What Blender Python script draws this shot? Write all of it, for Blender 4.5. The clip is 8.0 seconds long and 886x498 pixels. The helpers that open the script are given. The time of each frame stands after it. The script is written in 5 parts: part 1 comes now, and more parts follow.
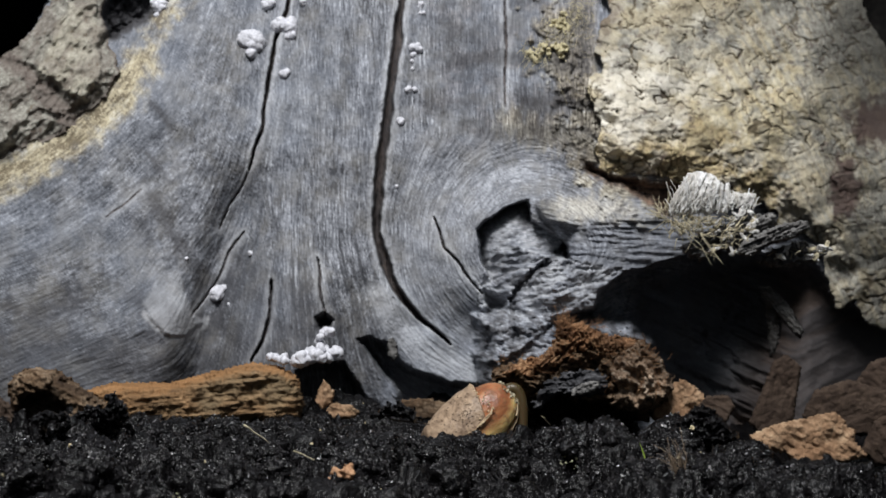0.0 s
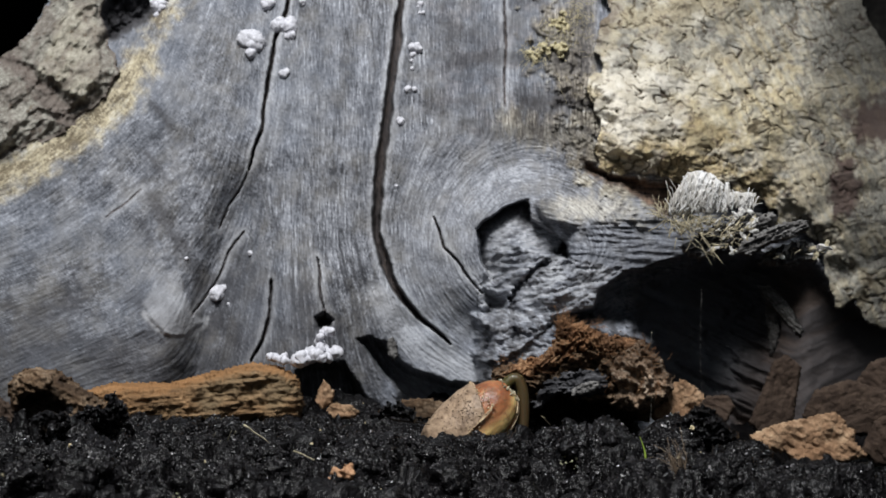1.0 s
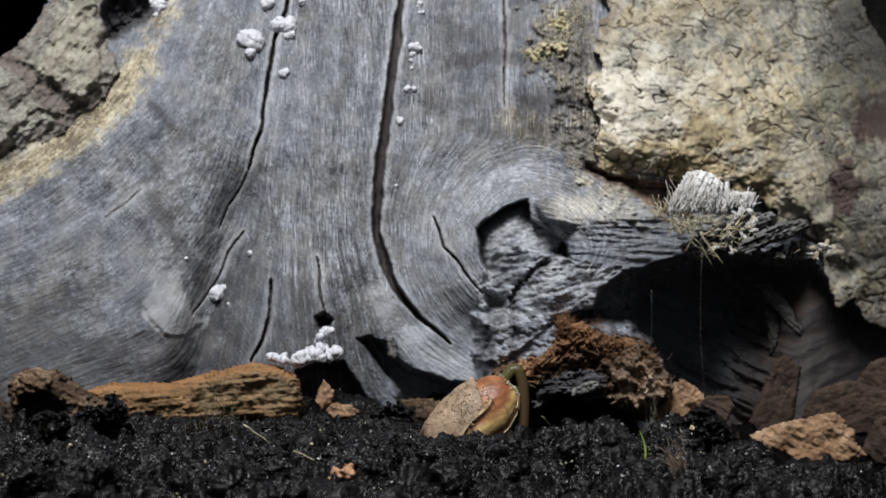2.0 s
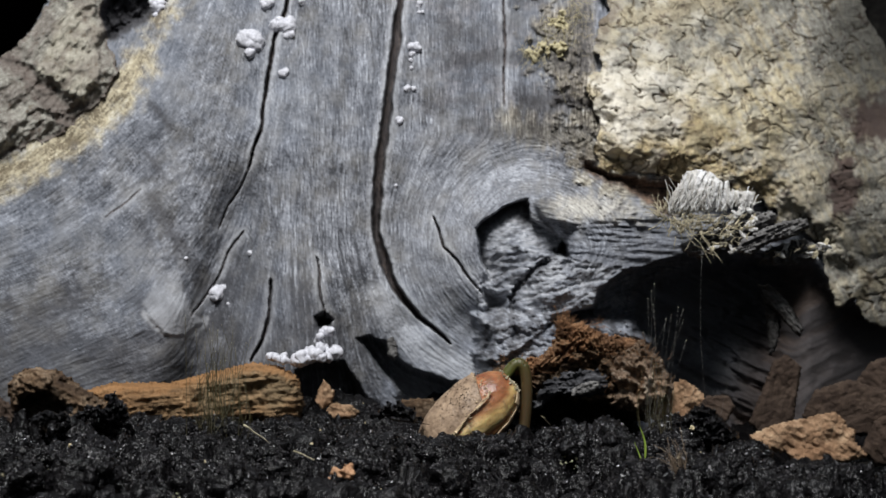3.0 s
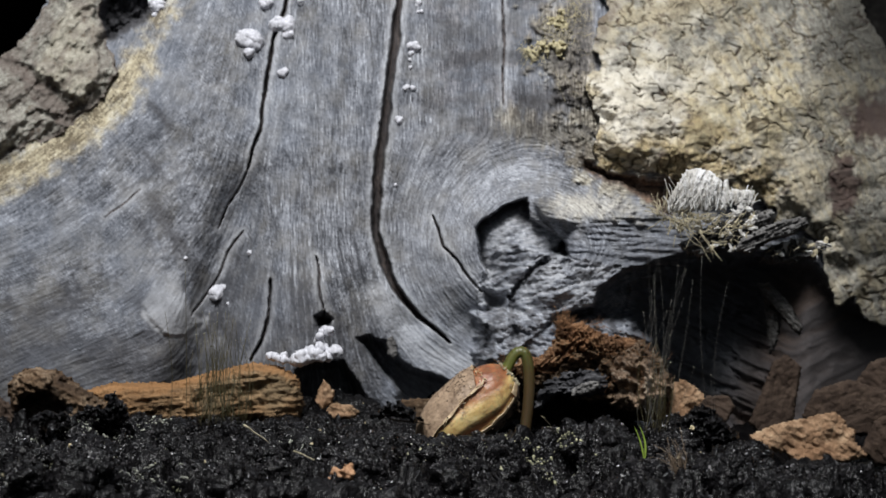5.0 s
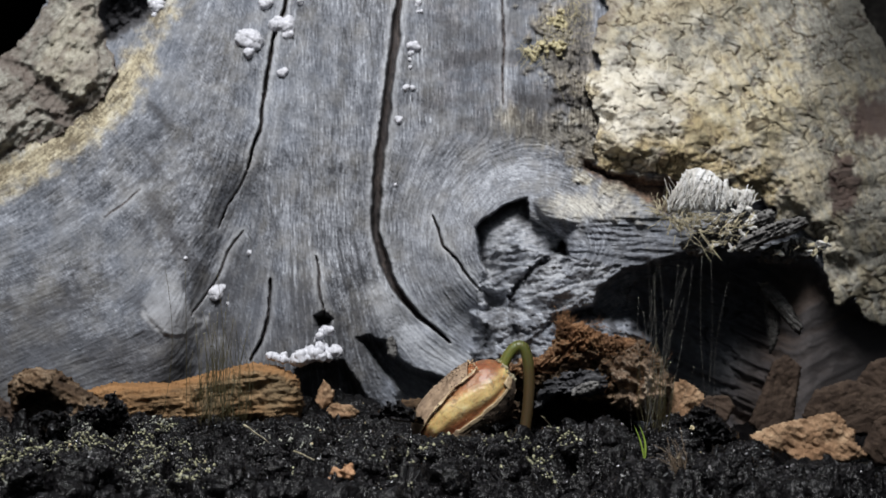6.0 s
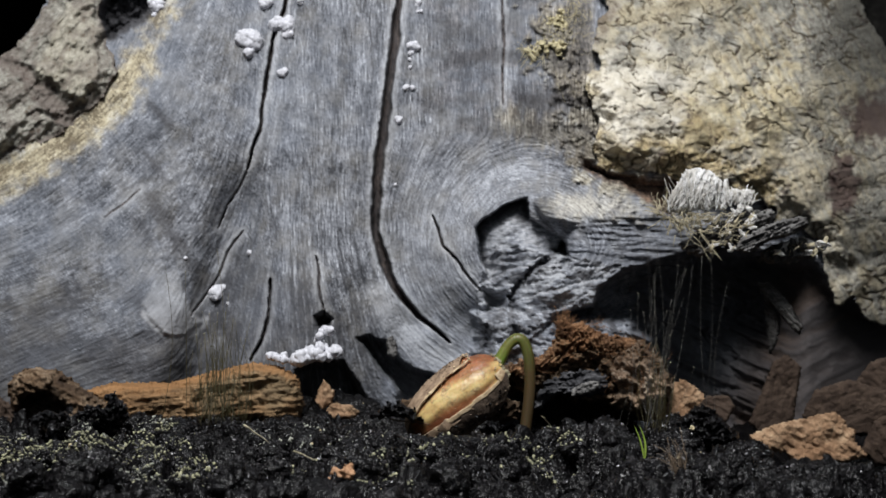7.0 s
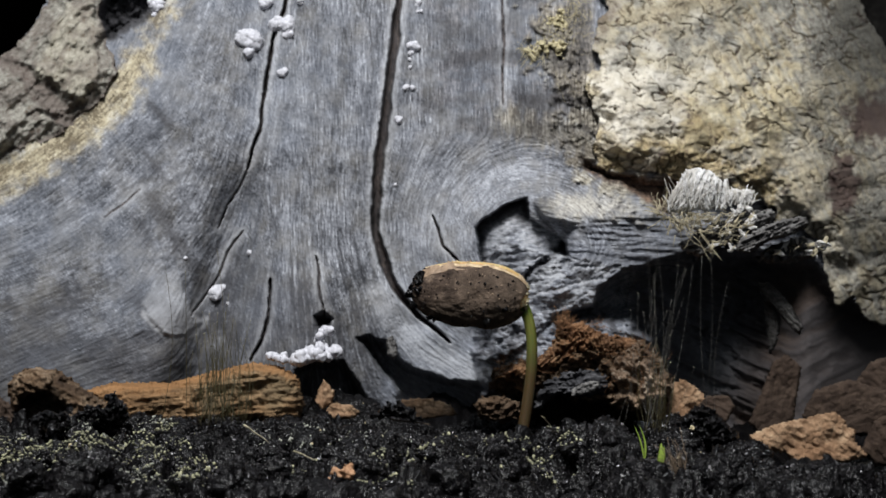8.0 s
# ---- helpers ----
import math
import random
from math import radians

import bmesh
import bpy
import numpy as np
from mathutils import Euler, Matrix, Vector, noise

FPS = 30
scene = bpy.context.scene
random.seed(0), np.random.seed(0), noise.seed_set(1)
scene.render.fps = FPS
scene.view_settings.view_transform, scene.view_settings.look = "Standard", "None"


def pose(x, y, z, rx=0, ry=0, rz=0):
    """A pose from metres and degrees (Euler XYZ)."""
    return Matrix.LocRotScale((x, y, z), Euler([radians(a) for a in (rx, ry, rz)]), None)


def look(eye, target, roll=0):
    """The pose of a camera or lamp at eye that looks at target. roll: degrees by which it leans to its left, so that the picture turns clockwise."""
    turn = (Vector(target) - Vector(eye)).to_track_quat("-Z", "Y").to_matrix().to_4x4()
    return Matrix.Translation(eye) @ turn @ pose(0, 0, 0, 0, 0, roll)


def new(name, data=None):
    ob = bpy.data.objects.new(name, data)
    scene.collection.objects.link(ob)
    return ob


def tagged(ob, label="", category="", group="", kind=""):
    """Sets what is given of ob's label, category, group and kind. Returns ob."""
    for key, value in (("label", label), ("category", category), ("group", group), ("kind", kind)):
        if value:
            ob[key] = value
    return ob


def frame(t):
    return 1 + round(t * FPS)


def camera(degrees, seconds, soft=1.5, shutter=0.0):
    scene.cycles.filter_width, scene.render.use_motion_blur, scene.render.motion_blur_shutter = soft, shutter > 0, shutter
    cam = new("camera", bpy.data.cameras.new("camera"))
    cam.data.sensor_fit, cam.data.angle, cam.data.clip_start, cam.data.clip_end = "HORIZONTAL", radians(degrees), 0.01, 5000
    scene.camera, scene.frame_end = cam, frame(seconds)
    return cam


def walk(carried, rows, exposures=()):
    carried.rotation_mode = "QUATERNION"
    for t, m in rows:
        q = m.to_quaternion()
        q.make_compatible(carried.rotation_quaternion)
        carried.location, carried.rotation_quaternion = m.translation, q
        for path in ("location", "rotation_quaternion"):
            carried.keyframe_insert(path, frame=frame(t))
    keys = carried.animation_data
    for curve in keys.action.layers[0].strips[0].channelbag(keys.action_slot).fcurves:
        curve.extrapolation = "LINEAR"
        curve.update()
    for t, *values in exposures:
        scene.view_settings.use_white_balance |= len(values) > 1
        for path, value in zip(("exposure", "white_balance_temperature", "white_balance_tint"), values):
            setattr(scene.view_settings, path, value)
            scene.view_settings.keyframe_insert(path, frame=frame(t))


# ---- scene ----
EYE = (0.0, -0.3415, 0.0394)
cam = camera(38.0, 8.0, soft=1.5)
cam.data.dof.use_dof, cam.data.dof.focus_distance, cam.data.dof.aperture_fstop = True, 0.262, 40.0
HERE = look(EYE, (0.0, 0.0, 0.0394))
walk(cam, [(0.0, HERE), (8.0, HERE)])

# ---- light: a soft lamp above and before the stump, dim room light ----
world = bpy.data.worlds.new("room_light")
scene.world = world
world.use_nodes = True
world.node_tree.nodes["Background"].inputs[0].default_value = (0.78, 0.88, 1.0, 1)
world.node_tree.nodes["Background"].inputs[1].default_value = 0.22


def soft_lamp(name, eye, target, size, watts, colour):
    data = bpy.data.lights.new(name, "AREA")
    data.shape, data.size, data.size_y, data.energy, data.color = "RECTANGLE", size[0], size[1], watts, colour
    lamp = new(name, data)
    lamp.matrix_world = look(eye, target)
    return lamp


soft_lamp("soft_lamp", (-0.055, -0.45, 0.58), (0.0, 0.0, 0.05), (0.28, 0.22), 8.25, (0.985, 0.99, 1.0))

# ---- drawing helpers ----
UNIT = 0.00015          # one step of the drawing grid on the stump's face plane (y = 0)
BACK = -EYE[1]


def on(a, b, y=0.0):
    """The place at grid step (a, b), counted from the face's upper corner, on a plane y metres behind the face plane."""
    k = UNIT * (y + BACK) / BACK
    return Vector(((a - 784) * k, y, EYE[2] - (b - 441) * k))


def step01(x, lo, hi):
    x = np.clip((x - lo) / (hi - lo), 0, 1)
    return x * x * (3 - 2 * x)


_lattice = np.random.RandomState(7).rand(256, 256)
_gx, _gy = np.cos(2 * np.pi * _lattice), np.sin(2 * np.pi * _lattice)


def vnoise(x, y, seed=0):
    """Smooth gradient noise about 0.5."""
    x, y = np.asarray(x, float) + 17.31 * seed, np.asarray(y, float) + 41.77 * seed
    xi, yi = np.floor(x).astype(int), np.floor(y).astype(int)
    fx, fy = x - xi, y - yi
    x0, x1, y0, y1 = xi & 255, (xi + 1) & 255, yi & 255, (yi + 1) & 255
    wx, wy = fx * fx * fx * (fx * (fx * 6 - 15) + 10), fy * fy * fy * (fy * (fy * 6 - 15) + 10)
    n00 = _gx[x0, y0] * fx + _gy[x0, y0] * fy
    n10 = _gx[x1, y0] * (fx - 1) + _gy[x1, y0] * fy
    n01 = _gx[x0, y1] * fx + _gy[x0, y1] * (fy - 1)
    n11 = _gx[x1, y1] * (fx - 1) + _gy[x1, y1] * (fy - 1)
    return .5 + .85 * ((n00 * (1 - wx) + n10 * wx) * (1 - wy) + (n01 * (1 - wx) + n11 * wx) * wy)


def fbm(x, y, octaves=4, seed=0):
    total, amp, norm = 0, 1.0, 0.0
    x, y = .8 * np.asarray(x, float) - .6 * y, .6 * np.asarray(x, float) + .8 * y
    for o in range(octaves):
        total = total + amp * vnoise(x, y, seed + 3 * o)
        x, y = 1.66 * x - 1.2 * y, 1.2 * x + 1.66 * y
        norm += amp
        amp *= 0.55
    return total / norm


def cells(x, y, seed=0):
    """Distance to the nearest and second nearest of scattered points."""
    xi, yi = np.floor(x).astype(int), np.floor(y).astype(int)
    d1, d2 = np.full(np.shape(x), 9.0), np.full(np.shape(x), 9.0)
    for i in (-1, 0, 1):
        for j in (-1, 0, 1):
            cx, cy = xi + i, yi + j
            px = cx + _lattice[(cx + seed) & 255, (cy + 31) & 255]
            py = cy + _lattice[(cx + 67) & 255, (cy + seed + 5) & 255]
            d = np.hypot(px - x, py - y)
            d2 = np.minimum(d2, np.maximum(d, d1))
            d1 = np.minimum(d1, d)
    return d1, d2


def line_distance(A, B, pts):
    """Distance to a bent line and how far along it (0 to 1) the nearest place lies."""
    best, along = np.full(A.shape, 1e9), np.zeros(A.shape)
    n = len(pts) - 1
    for i in range(n):
        (x0, y0), (x1, y1) = pts[i], pts[i + 1]
        dx, dy = x1 - x0, y1 - y0
        t = np.clip(((A - x0) * dx + (B - y0) * dy) / (dx * dx + dy * dy), 0, 1)
        d = np.hypot(A - x0 - t * dx, B - y0 - t * dy)
        near = d < best
        best, along = np.where(near, d, best), np.where(near, (i + t) / n, along)
    return best, along


def inside(A, B, pts):
    """Signed distance to a closed outline, positive inside."""
    d, _ = line_distance(A, B, pts + pts[:1])
    odd = np.zeros(A.shape, bool)
    for (x0, y0), (x1, y1) in zip(pts, pts[1:] + pts[:1]):
        if y0 != y1:
            odd ^= ((y0 > B) != (y1 > B)) & (A < x0 + (B - y0) * (x1 - x0) / (y1 - y0))
    return np.where(odd, d, -d)


def mesh_of(name, verts, faces, material, parent=None, label="", smooth=True, values=None):
    me = bpy.data.meshes.new(name)
    me.from_pydata(verts, [], faces)
    me.materials.append(material)
    if smooth:
        me.polygons.foreach_set("use_smooth", np.ones(len(me.polygons), bool))
    for key, val in (values or {}).items():
        me.attributes.new(key, "FLOAT", "POINT").data.foreach_set("value", np.asarray(val, np.float32))
    me.update()
    ob = new(name, me)
    if parent:
        ob.parent = parent
    if label:
        tagged(ob, label)
    return ob


def part(name, bm, material, parent=None, label="", smooth=True):
    me = bpy.data.meshes.new(name)
    bm.to_mesh(me)
    bm.free()
    me.materials.append(material)
    if smooth:
        me.polygons.foreach_set("use_smooth", np.ones(len(me.polygons), bool))
    ob = new(name, me)
    if parent:
        ob.parent = parent
    if label:
        tagged(ob, label)
    return ob


def thing(name, place, label, category, group="", kind=""):
    ob = new(name)
    ob.empty_display_size = 0.005
    ob.location = place
    return tagged(ob, label, category, group, kind)


# ---- materials ----
class Nodes:
    def __init__(self, name):
        self.m = bpy.data.materials.new(name)
        self.m.use_nodes = True
        self.t = self.m.node_tree
        self.b = self.t.nodes["Principled BSDF"]

    def add(self, kind, **fields):
        n = self.t.nodes.new(kind)
        for k, v in fields.items():
            setattr(n, k, v)
        return n

    def put(self, socket, value):
        if hasattr(value, "is_output"):
            self.t.links.new(value, socket)
        else:
            socket.default_value = value

    def coords(self):
        return self.add("ShaderNodeTexCoord").outputs["Object"]

    def value(self, name):
        return self.add("ShaderNodeAttribute", attribute_name=name).outputs["Fac"]

    def noise(self, scale, detail=5, rough=0.6, stretch=None):
        n = self.add("ShaderNodeTexNoise")
        co = self.coords()
        if stretch:
            s = self.add("ShaderNodeMapping")
            self.put(s.inputs["Vector"], co)
            s.inputs["Scale"].default_value = stretch
            co = s.outputs[0]
        self.put(n.inputs["Vector"], co)
        n.inputs["Scale"].default_value, n.inputs["Detail"].default_value, n.inputs["Roughness"].default_value = scale, detail, rough
        return n.outputs["Fac"]

    def ramp(self, fac, *stops):
        r = self.add("ShaderNodeValToRGB")
        self.put(r.inputs[0], fac)
        e = r.color_ramp.elements
        while len(e) < len(stops):
            e.new(0.5)
        for el, (p, c) in zip(e, stops):
            el.position = p
            el.color = (*c, 1) if isinstance(c, tuple) else (c, c, c, 1)
        return r.outputs[0]

    def mix(self, fac, a, b, blend="MIX"):
        n = self.add("ShaderNodeMix", data_type="RGBA", blend_type=blend)
        self.put(n.inputs[0], fac)
        for s, v in ((n.inputs[6], a), (n.inputs[7], b)):
            self.put(s, (*v, 1) if isinstance(v, tuple) else v)
        return n.outputs[2]

    def math(self, op, a, b=0.0):
        n = self.add("ShaderNodeMath", operation=op)
        self.put(n.inputs[0], a)
        self.put(n.inputs[1], b)
        return n.outputs[0]

    def done(self, colour, rough=0.8, bump=None, depth=0.0005, strength=0.6, spec=0.4, **more):
        self.put(self.b.inputs["Base Color"], (*colour, 1) if isinstance(colour, tuple) else colour)
        self.put(self.b.inputs["Roughness"], rough)
        self.b.inputs["Specular IOR Level"].default_value = spec
        if bump is not None:
            n = self.add("ShaderNodeBump")
            n.inputs["Strength"].default_value, n.inputs["Distance"].default_value = strength, depth
            self.put(n.inputs["Height"], bump)
            self.t.links.new(n.outputs[0], self.b.inputs["Normal"])
        for k, v in more.items():
            self.put(self.b.inputs[k.replace("_", " ")], v)
        return self.m


def weathered_wood():
    n = Nodes("weathered_wood")
    fine, blot = n.noise(1100, 4, 0.7), n.noise(130, 4, 0.6)
    g = n.value("grain")
    grey = n.ramp(g, (0.12, (0.036, 0.038, 0.043)), (0.34, (0.106, 0.111, 0.123)), (0.54, (0.189, 0.197, 0.217)), (0.88, (0.43, 0.446, 0.478)))
    ochre = n.ramp(g, (0.2, (0.15, 0.115, 0.06)), (0.5, (0.43, 0.37, 0.235)), (0.85, (0.66, 0.60, 0.44)))
    c = n.mix(n.math("MULTIPLY", n.ramp(blot, (0.45, 0.0), (0.7, 1.0)), 0.45), grey, (0.205, 0.192, 0.168))
    c = n.mix(n.ramp(n.noise(24, 3, 0.5), (0.44, 0.0), (0.62, 0.5)), c, n.mix(0.6, c, (0.20, 0.228, 0.28)))
    c = n.mix(n.value("ochre"), c, ochre)
    c = n.mix(n.value("pale"), c, n.mix(0.5, c, (0.72, 0.73, 0.75)))
    c = n.mix(n.value("brown"), c, n.ramp(g, (0.2, (0.03, 0.017, 0.010)), (0.75, (0.21, 0.13, 0.08))))
    # real stains, and the shade painted into recesses
    c = n.mix(n.value("stain_shade"), c, n.mix(0.9, c, (0.022, 0.019, 0.018)))
    c = n.mix(n.math("MULTIPLY", fine, 0.25), c, (0.2, 0.2, 0.22))
    return n.done(c, 0.84, fine, 0.0003, 0.5, 0.2)


def pale_bark():
    n = Nodes("pale_bark")
    mid, fine, big = n.noise(120, 6, 0.65), n.noise(620, 5, 0.72), n.noise(28, 3, 0.5)
    c = n.ramp(mid, (0.3, (0.24, 0.19, 0.115)), (0.43, (0.39, 0.335, 0.215)), (0.57, (0.50, 0.44, 0.30)), (0.72, (0.63, 0.58, 0.45)))
    c = n.mix(n.ramp(big, (0.45, 0.0), (0.62, 0.5)), c, (0.56, 0.52, 0.43))
    c = n.mix(n.value("ochre"), c, n.ramp(fine, (0.28, (0.10, 0.07, 0.035)), (0.45, (0.27, 0.205, 0.11)), (0.6, (0.44, 0.36, 0.20)), (0.75, (0.60, 0.52, 0.34))))
    c = n.mix(n.value("pale"), c, n.ramp(mid, (0.3, (0.42, 0.38, 0.30)), (0.7, (0.72, 0.69, 0.62))))
    c = n.mix(n.value("grey"), c, n.ramp(fine, (0.28, (0.085, 0.08, 0.068)), (0.5, (0.22, 0.21, 0.18)), (0.72, (0.38, 0.37, 0.325))))
    c = n.mix(n.ramp(fine, (0.30, 0.75), (0.42, 0.0)), c, (0.14, 0.10, 0.065))
    c = n.mix(n.value("fissure"), c, (0.075, 0.058, 0.036))
    c = n.mix(n.value("stain_shade"), c, (0.075, 0.05, 0.045))
    return n.done(c, 0.9, fine, 0.0005, 0.7, 0.15)


def dark_soil(name="dark_soil", pale=0.0):
    """Loose moist crumbs, each with a gloss of its own; pale: the share of light grains that stand in for glints."""
    n = Nodes(name)
    mid = n.noise(300, 5, 0.7)
    c = n.ramp(mid, (0.38, (0.003, 0.0028, 0.003)), (0.52, (0.008, 0.0073, 0.008)), (0.70, (0.024, 0.022, 0.0225)))
    if pale < 0:
        c = n.ramp(n.noise(1300, 5, 0.75), (0.36, (0.0015, 0.0014, 0.0015)), (0.54, (0.004, 0.0037, 0.004)), (0.72, (0.020, 0.018, 0.019)))
        return n.done(c, 0.26, n.noise(1100, 3, 0.6), 0.0007, 0.9, spec=0.2)
    isl = n.add("ShaderNodeNewGeometry").outputs["Random Per Island"]
    c = n.mix(n.ramp(isl, (0.55, 0.0), (0.97, 0.5)), c, (0.058, 0.054, 0.056))
    # the palest few crumbs are coloured as glints on wet soil
    c = n.mix(n.ramp(isl, (0.972, 0.0), (0.998, 0.8)), c, (0.19, 0.185, 0.185))
    if pale:
        c = n.mix(n.ramp(isl, (1 - pale, 0.0), (1 - pale * .4, 1.0)), c, (0.28, 0.26, 0.23))
    return n.done(c, n.ramp(n.math("FRACT", n.math("MULTIPLY", isl, 37.0)), (0.0, 0.10), (1.0, 0.42)), n.noise(2600, 2, 0.6), 0.0002, 0.5, spec=0.42)


def rotten_wood(name, dark, mid, light, scale=260, stretch=None, patch=None, upper=None):
    n = Nodes(name)
    a, fine, big = n.noise(scale, 6, 0.7, stretch), n.noise(1300, 4, 0.75, stretch), n.noise(70, 3, 0.5)
    c = n.ramp(a, (0.32, dark), (0.52, mid), (0.72, light))
    c = n.mix(n.ramp(big, (0.45, 0.0), (0.65, 0.65)), c, patch or dark)
    c = n.mix(n.ramp(fine, (0.28, 0.7), (0.45, 0.0)), c, dark)
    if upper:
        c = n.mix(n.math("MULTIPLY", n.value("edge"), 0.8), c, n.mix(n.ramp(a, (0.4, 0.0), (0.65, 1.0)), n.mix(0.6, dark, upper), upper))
    # near-black colour for the shade in cavities
    c = n.mix(n.value("stain_shade"), c, (0.010, 0.008, 0.007))
    return n.done(c, 0.9, fine, 0.0006, 0.9, 0.15)


def plain(name, dark, light, scale, rough=0.7, depth=0.0002, spec=0.35, **more):
    n = Nodes(name)
    a = n.noise(scale, 5, 0.65)
    return n.done(n.ramp(a, (0.3, dark), (0.7, light)), rough, a, depth, 0.5, spec, **more)


def crust(name, dark, light):
    n = Nodes(name)
    isl = n.add("ShaderNodeNewGeometry").outputs["Random Per Island"]
    a = n.noise(200, 3, 0.5)
    c = n.mix(isl, dark, light)
    return n.done(n.mix(n.ramp(a, (0.4, 0.0), (0.6, 0.7)), c, n.mix(0.5, c, (0.10, 0.10, 0.085))), 0.85, None, spec=0.2)


def seed_kernel():
    """Ribbed flesh: cream ridges, orange-red skin between them."""
    n = Nodes("seed_kernel")
    a, fine = n.noise(240, 5, 0.6, (0.4, 1, 1)), n.noise(1500, 3, 0.6)
    red = n.ramp(a, (0.35, (0.15, 0.05, 0.022)), (0.52, (0.30, 0.12, 0.05)), (0.75, (0.46, 0.26, 0.12)))
    cream = n.ramp(a, (0.3, (0.32, 0.19, 0.07)), (0.5, (0.54, 0.39, 0.16)), (0.75, (0.70, 0.57, 0.32)))
    dirt = n.noise(520, 5, 0.7)
    c = n.mix(n.ramp(dirt, (0.52, 0.0), (0.68, 0.75)), n.mix(n.value("cream"), red, cream), (0.13, 0.075, 0.04))
    return n.done(c, 0.38, fine, 0.0003, 0.4, 0.45, Subsurface_Weight=0.15, Subsurface_Scale=0.002)


def stem_skin():
    n = Nodes("stem_skin")
    a = n.noise(700, 4, 0.6, (1, 1, 0.2))
    c = n.ramp(n.value("up"), (0.0, (0.05, 0.03, 0.013)), (0.28, (0.060, 0.036, 0.015)), (0.44, (0.068, 0.044, 0.016)), (0.56, (0.08, 0.078, 0.019)), (0.70, (0.12, 0.13, 0.027)), (0.80, (0.165, 0.17, 0.036)), (0.90, (0.14, 0.21, 0.028)), (1.0, (0.42, 0.44, 0.16)))
    return n.done(n.mix(n.ramp(a, (0.4, 0.0), (0.65, 0.75)), c, n.mix(0.7, c, (0.03, 0.026, 0.01))), 0.42, a, 0.0002, 0.3, 0.45, Subsurface_Weight=0.12, Subsurface_Scale=0.002)


WOOD, BARK, SOIL = weathered_wood(), pale_bark(), dark_soil()
BED = dark_soil("damp_soil_bed", -1)
SOIL_FINE = dark_soil("fine_dark_soil", 0.10)
# near-black colour that makes the trunk's rear look unlit
SHADED_WOOD = rotten_wood("shaded_rear_wood", (0.004, 0.004, 0.004), (0.012, 0.011, 0.010), (0.03, 0.028, 0.025))
RED_ROT = rotten_wood("red_rotten_wood", (0.032, 0.016, 0.009), (0.22, 0.112, 0.055), (0.50, 0.33, 0.19), 320, (0.4, 1, 1))
BROWN_ROT = rotten_wood("brown_rotten_wood", (0.026, 0.017, 0.012), (0.125, 0.08, 0.047), (0.36, 0.27, 0.185), 230)
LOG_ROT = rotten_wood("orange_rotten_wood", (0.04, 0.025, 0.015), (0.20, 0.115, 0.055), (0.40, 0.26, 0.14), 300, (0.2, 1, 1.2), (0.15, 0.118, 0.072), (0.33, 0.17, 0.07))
FIBROUS_ROT = rotten_wood("fibrous_tan_rot", (0.05, 0.034, 0.024), (0.26, 0.18, 0.12), (0.50, 0.41, 0.32), 300, (1, 1, 0.5))
SPENT_WOOD = rotten_wood("dark_spent_wood", (0.010, 0.010, 0.011), (0.05, 0.050, 0.054), (0.17, 0.168, 0.175), 260, (0.5, 1, 1))
# root grey, darkened in colour for the weak light in the hollow
SPENT_ROOT = rotten_wood("shaded_grey_root", (0.02, 0.019, 0.018), (0.085, 0.08, 0.075), (0.26, 0.25, 0.235), 240, (0.5, 1, 1))
CHIP_ROT = rotten_wood("red_brown_bark_chip", (0.020, 0.013, 0.010), (0.064, 0.044, 0.032), (0.14, 0.10, 0.074), 120)
TAN_CHIP = rotten_wood("tan_bark_chip", (0.11, 0.06, 0.032), (0.31, 0.20, 0.12), (0.50, 0.37, 0.24), 230, None, (0.20, 0.11, 0.06))
SPLINTER = rotten_wood("grey_splintered_wood", (0.045, 0.042, 0.04), (0.17, 0.165, 0.16), (0.40, 0.39, 0.37), 240, (0.3, 1, 1))
PALE_CHIP = rotten_wood("bleached_wood", (0.36, 0.33, 0.28), (0.68, 0.67, 0.65), (0.84, 0.84, 0.86), 300, (2.2, 1, 0.35))
STRAW = plain("straw_fibre", (0.10, 0.085, 0.05), (0.52, 0.46, 0.32), 420, 0.8)
MOSS = plain("dry_yellow_moss", (0.30, 0.265, 0.16), (0.54, 0.48, 0.31), 520, 0.9, 0.0005, 0.15)
BACKCLOTH = plain("black_cloth", (0.003, 0.003, 0.003), (0.006, 0.006, 0.006), 300, 0.95, spec=0.05)
FUNGUS = plain("white_fungus", (0.36, 0.36, 0.39), (0.64, 0.64, 0.68), 1300, 0.9, 0.0002, 0.1)
COAT_TAN = plain("tan_seed_coat", (0.13, 0.085, 0.055), (0.40, 0.29, 0.195), 520, 0.5, 0.0006)
COAT_DARK = rotten_wood("soil_covered_coat", (0.016, 0.011, 0.009), (0.075, 0.053, 0.040), (0.25, 0.185, 0.135), 340, None, (0.115, 0.086, 0.063))
CREAM = plain("cream_inner_coat", (0.22, 0.13, 0.07), (0.66, 0.53, 0.34), 700, 0.55)
KERNEL, STEM = seed_kernel(), stem_skin()
GREEN = plain("green_blade", (0.10, 0.16, 0.02), (0.30, 0.40, 0.07), 300, 0.45)
DRY = plain("dry_fibre", (0.05, 0.034, 0.022), (0.20, 0.145, 0.095), 700, 0.8)
HAIR_DARK = plain("dark_mould_stalk", (0.02, 0.017, 0.008), (0.075, 0.064, 0.026), 300, 0.5)
HAIR_PALE = plain("pale_mould_stalk", (0.07, 0.066, 0.058), (0.17, 0.16, 0.145), 300, 0.4)
SPORE = plain("mould_head", (0.35, 0.33, 0.22), (0.62, 0.60, 0.45), 900, 0.5)
MOULD = crust("yellow_green_mould", (0.10, 0.10, 0.06), (0.46, 0.44, 0.28))
PALE_MOULD = crust("grey_green_mould", (0.10, 0.103, 0.085), (0.46, 0.46, 0.39))
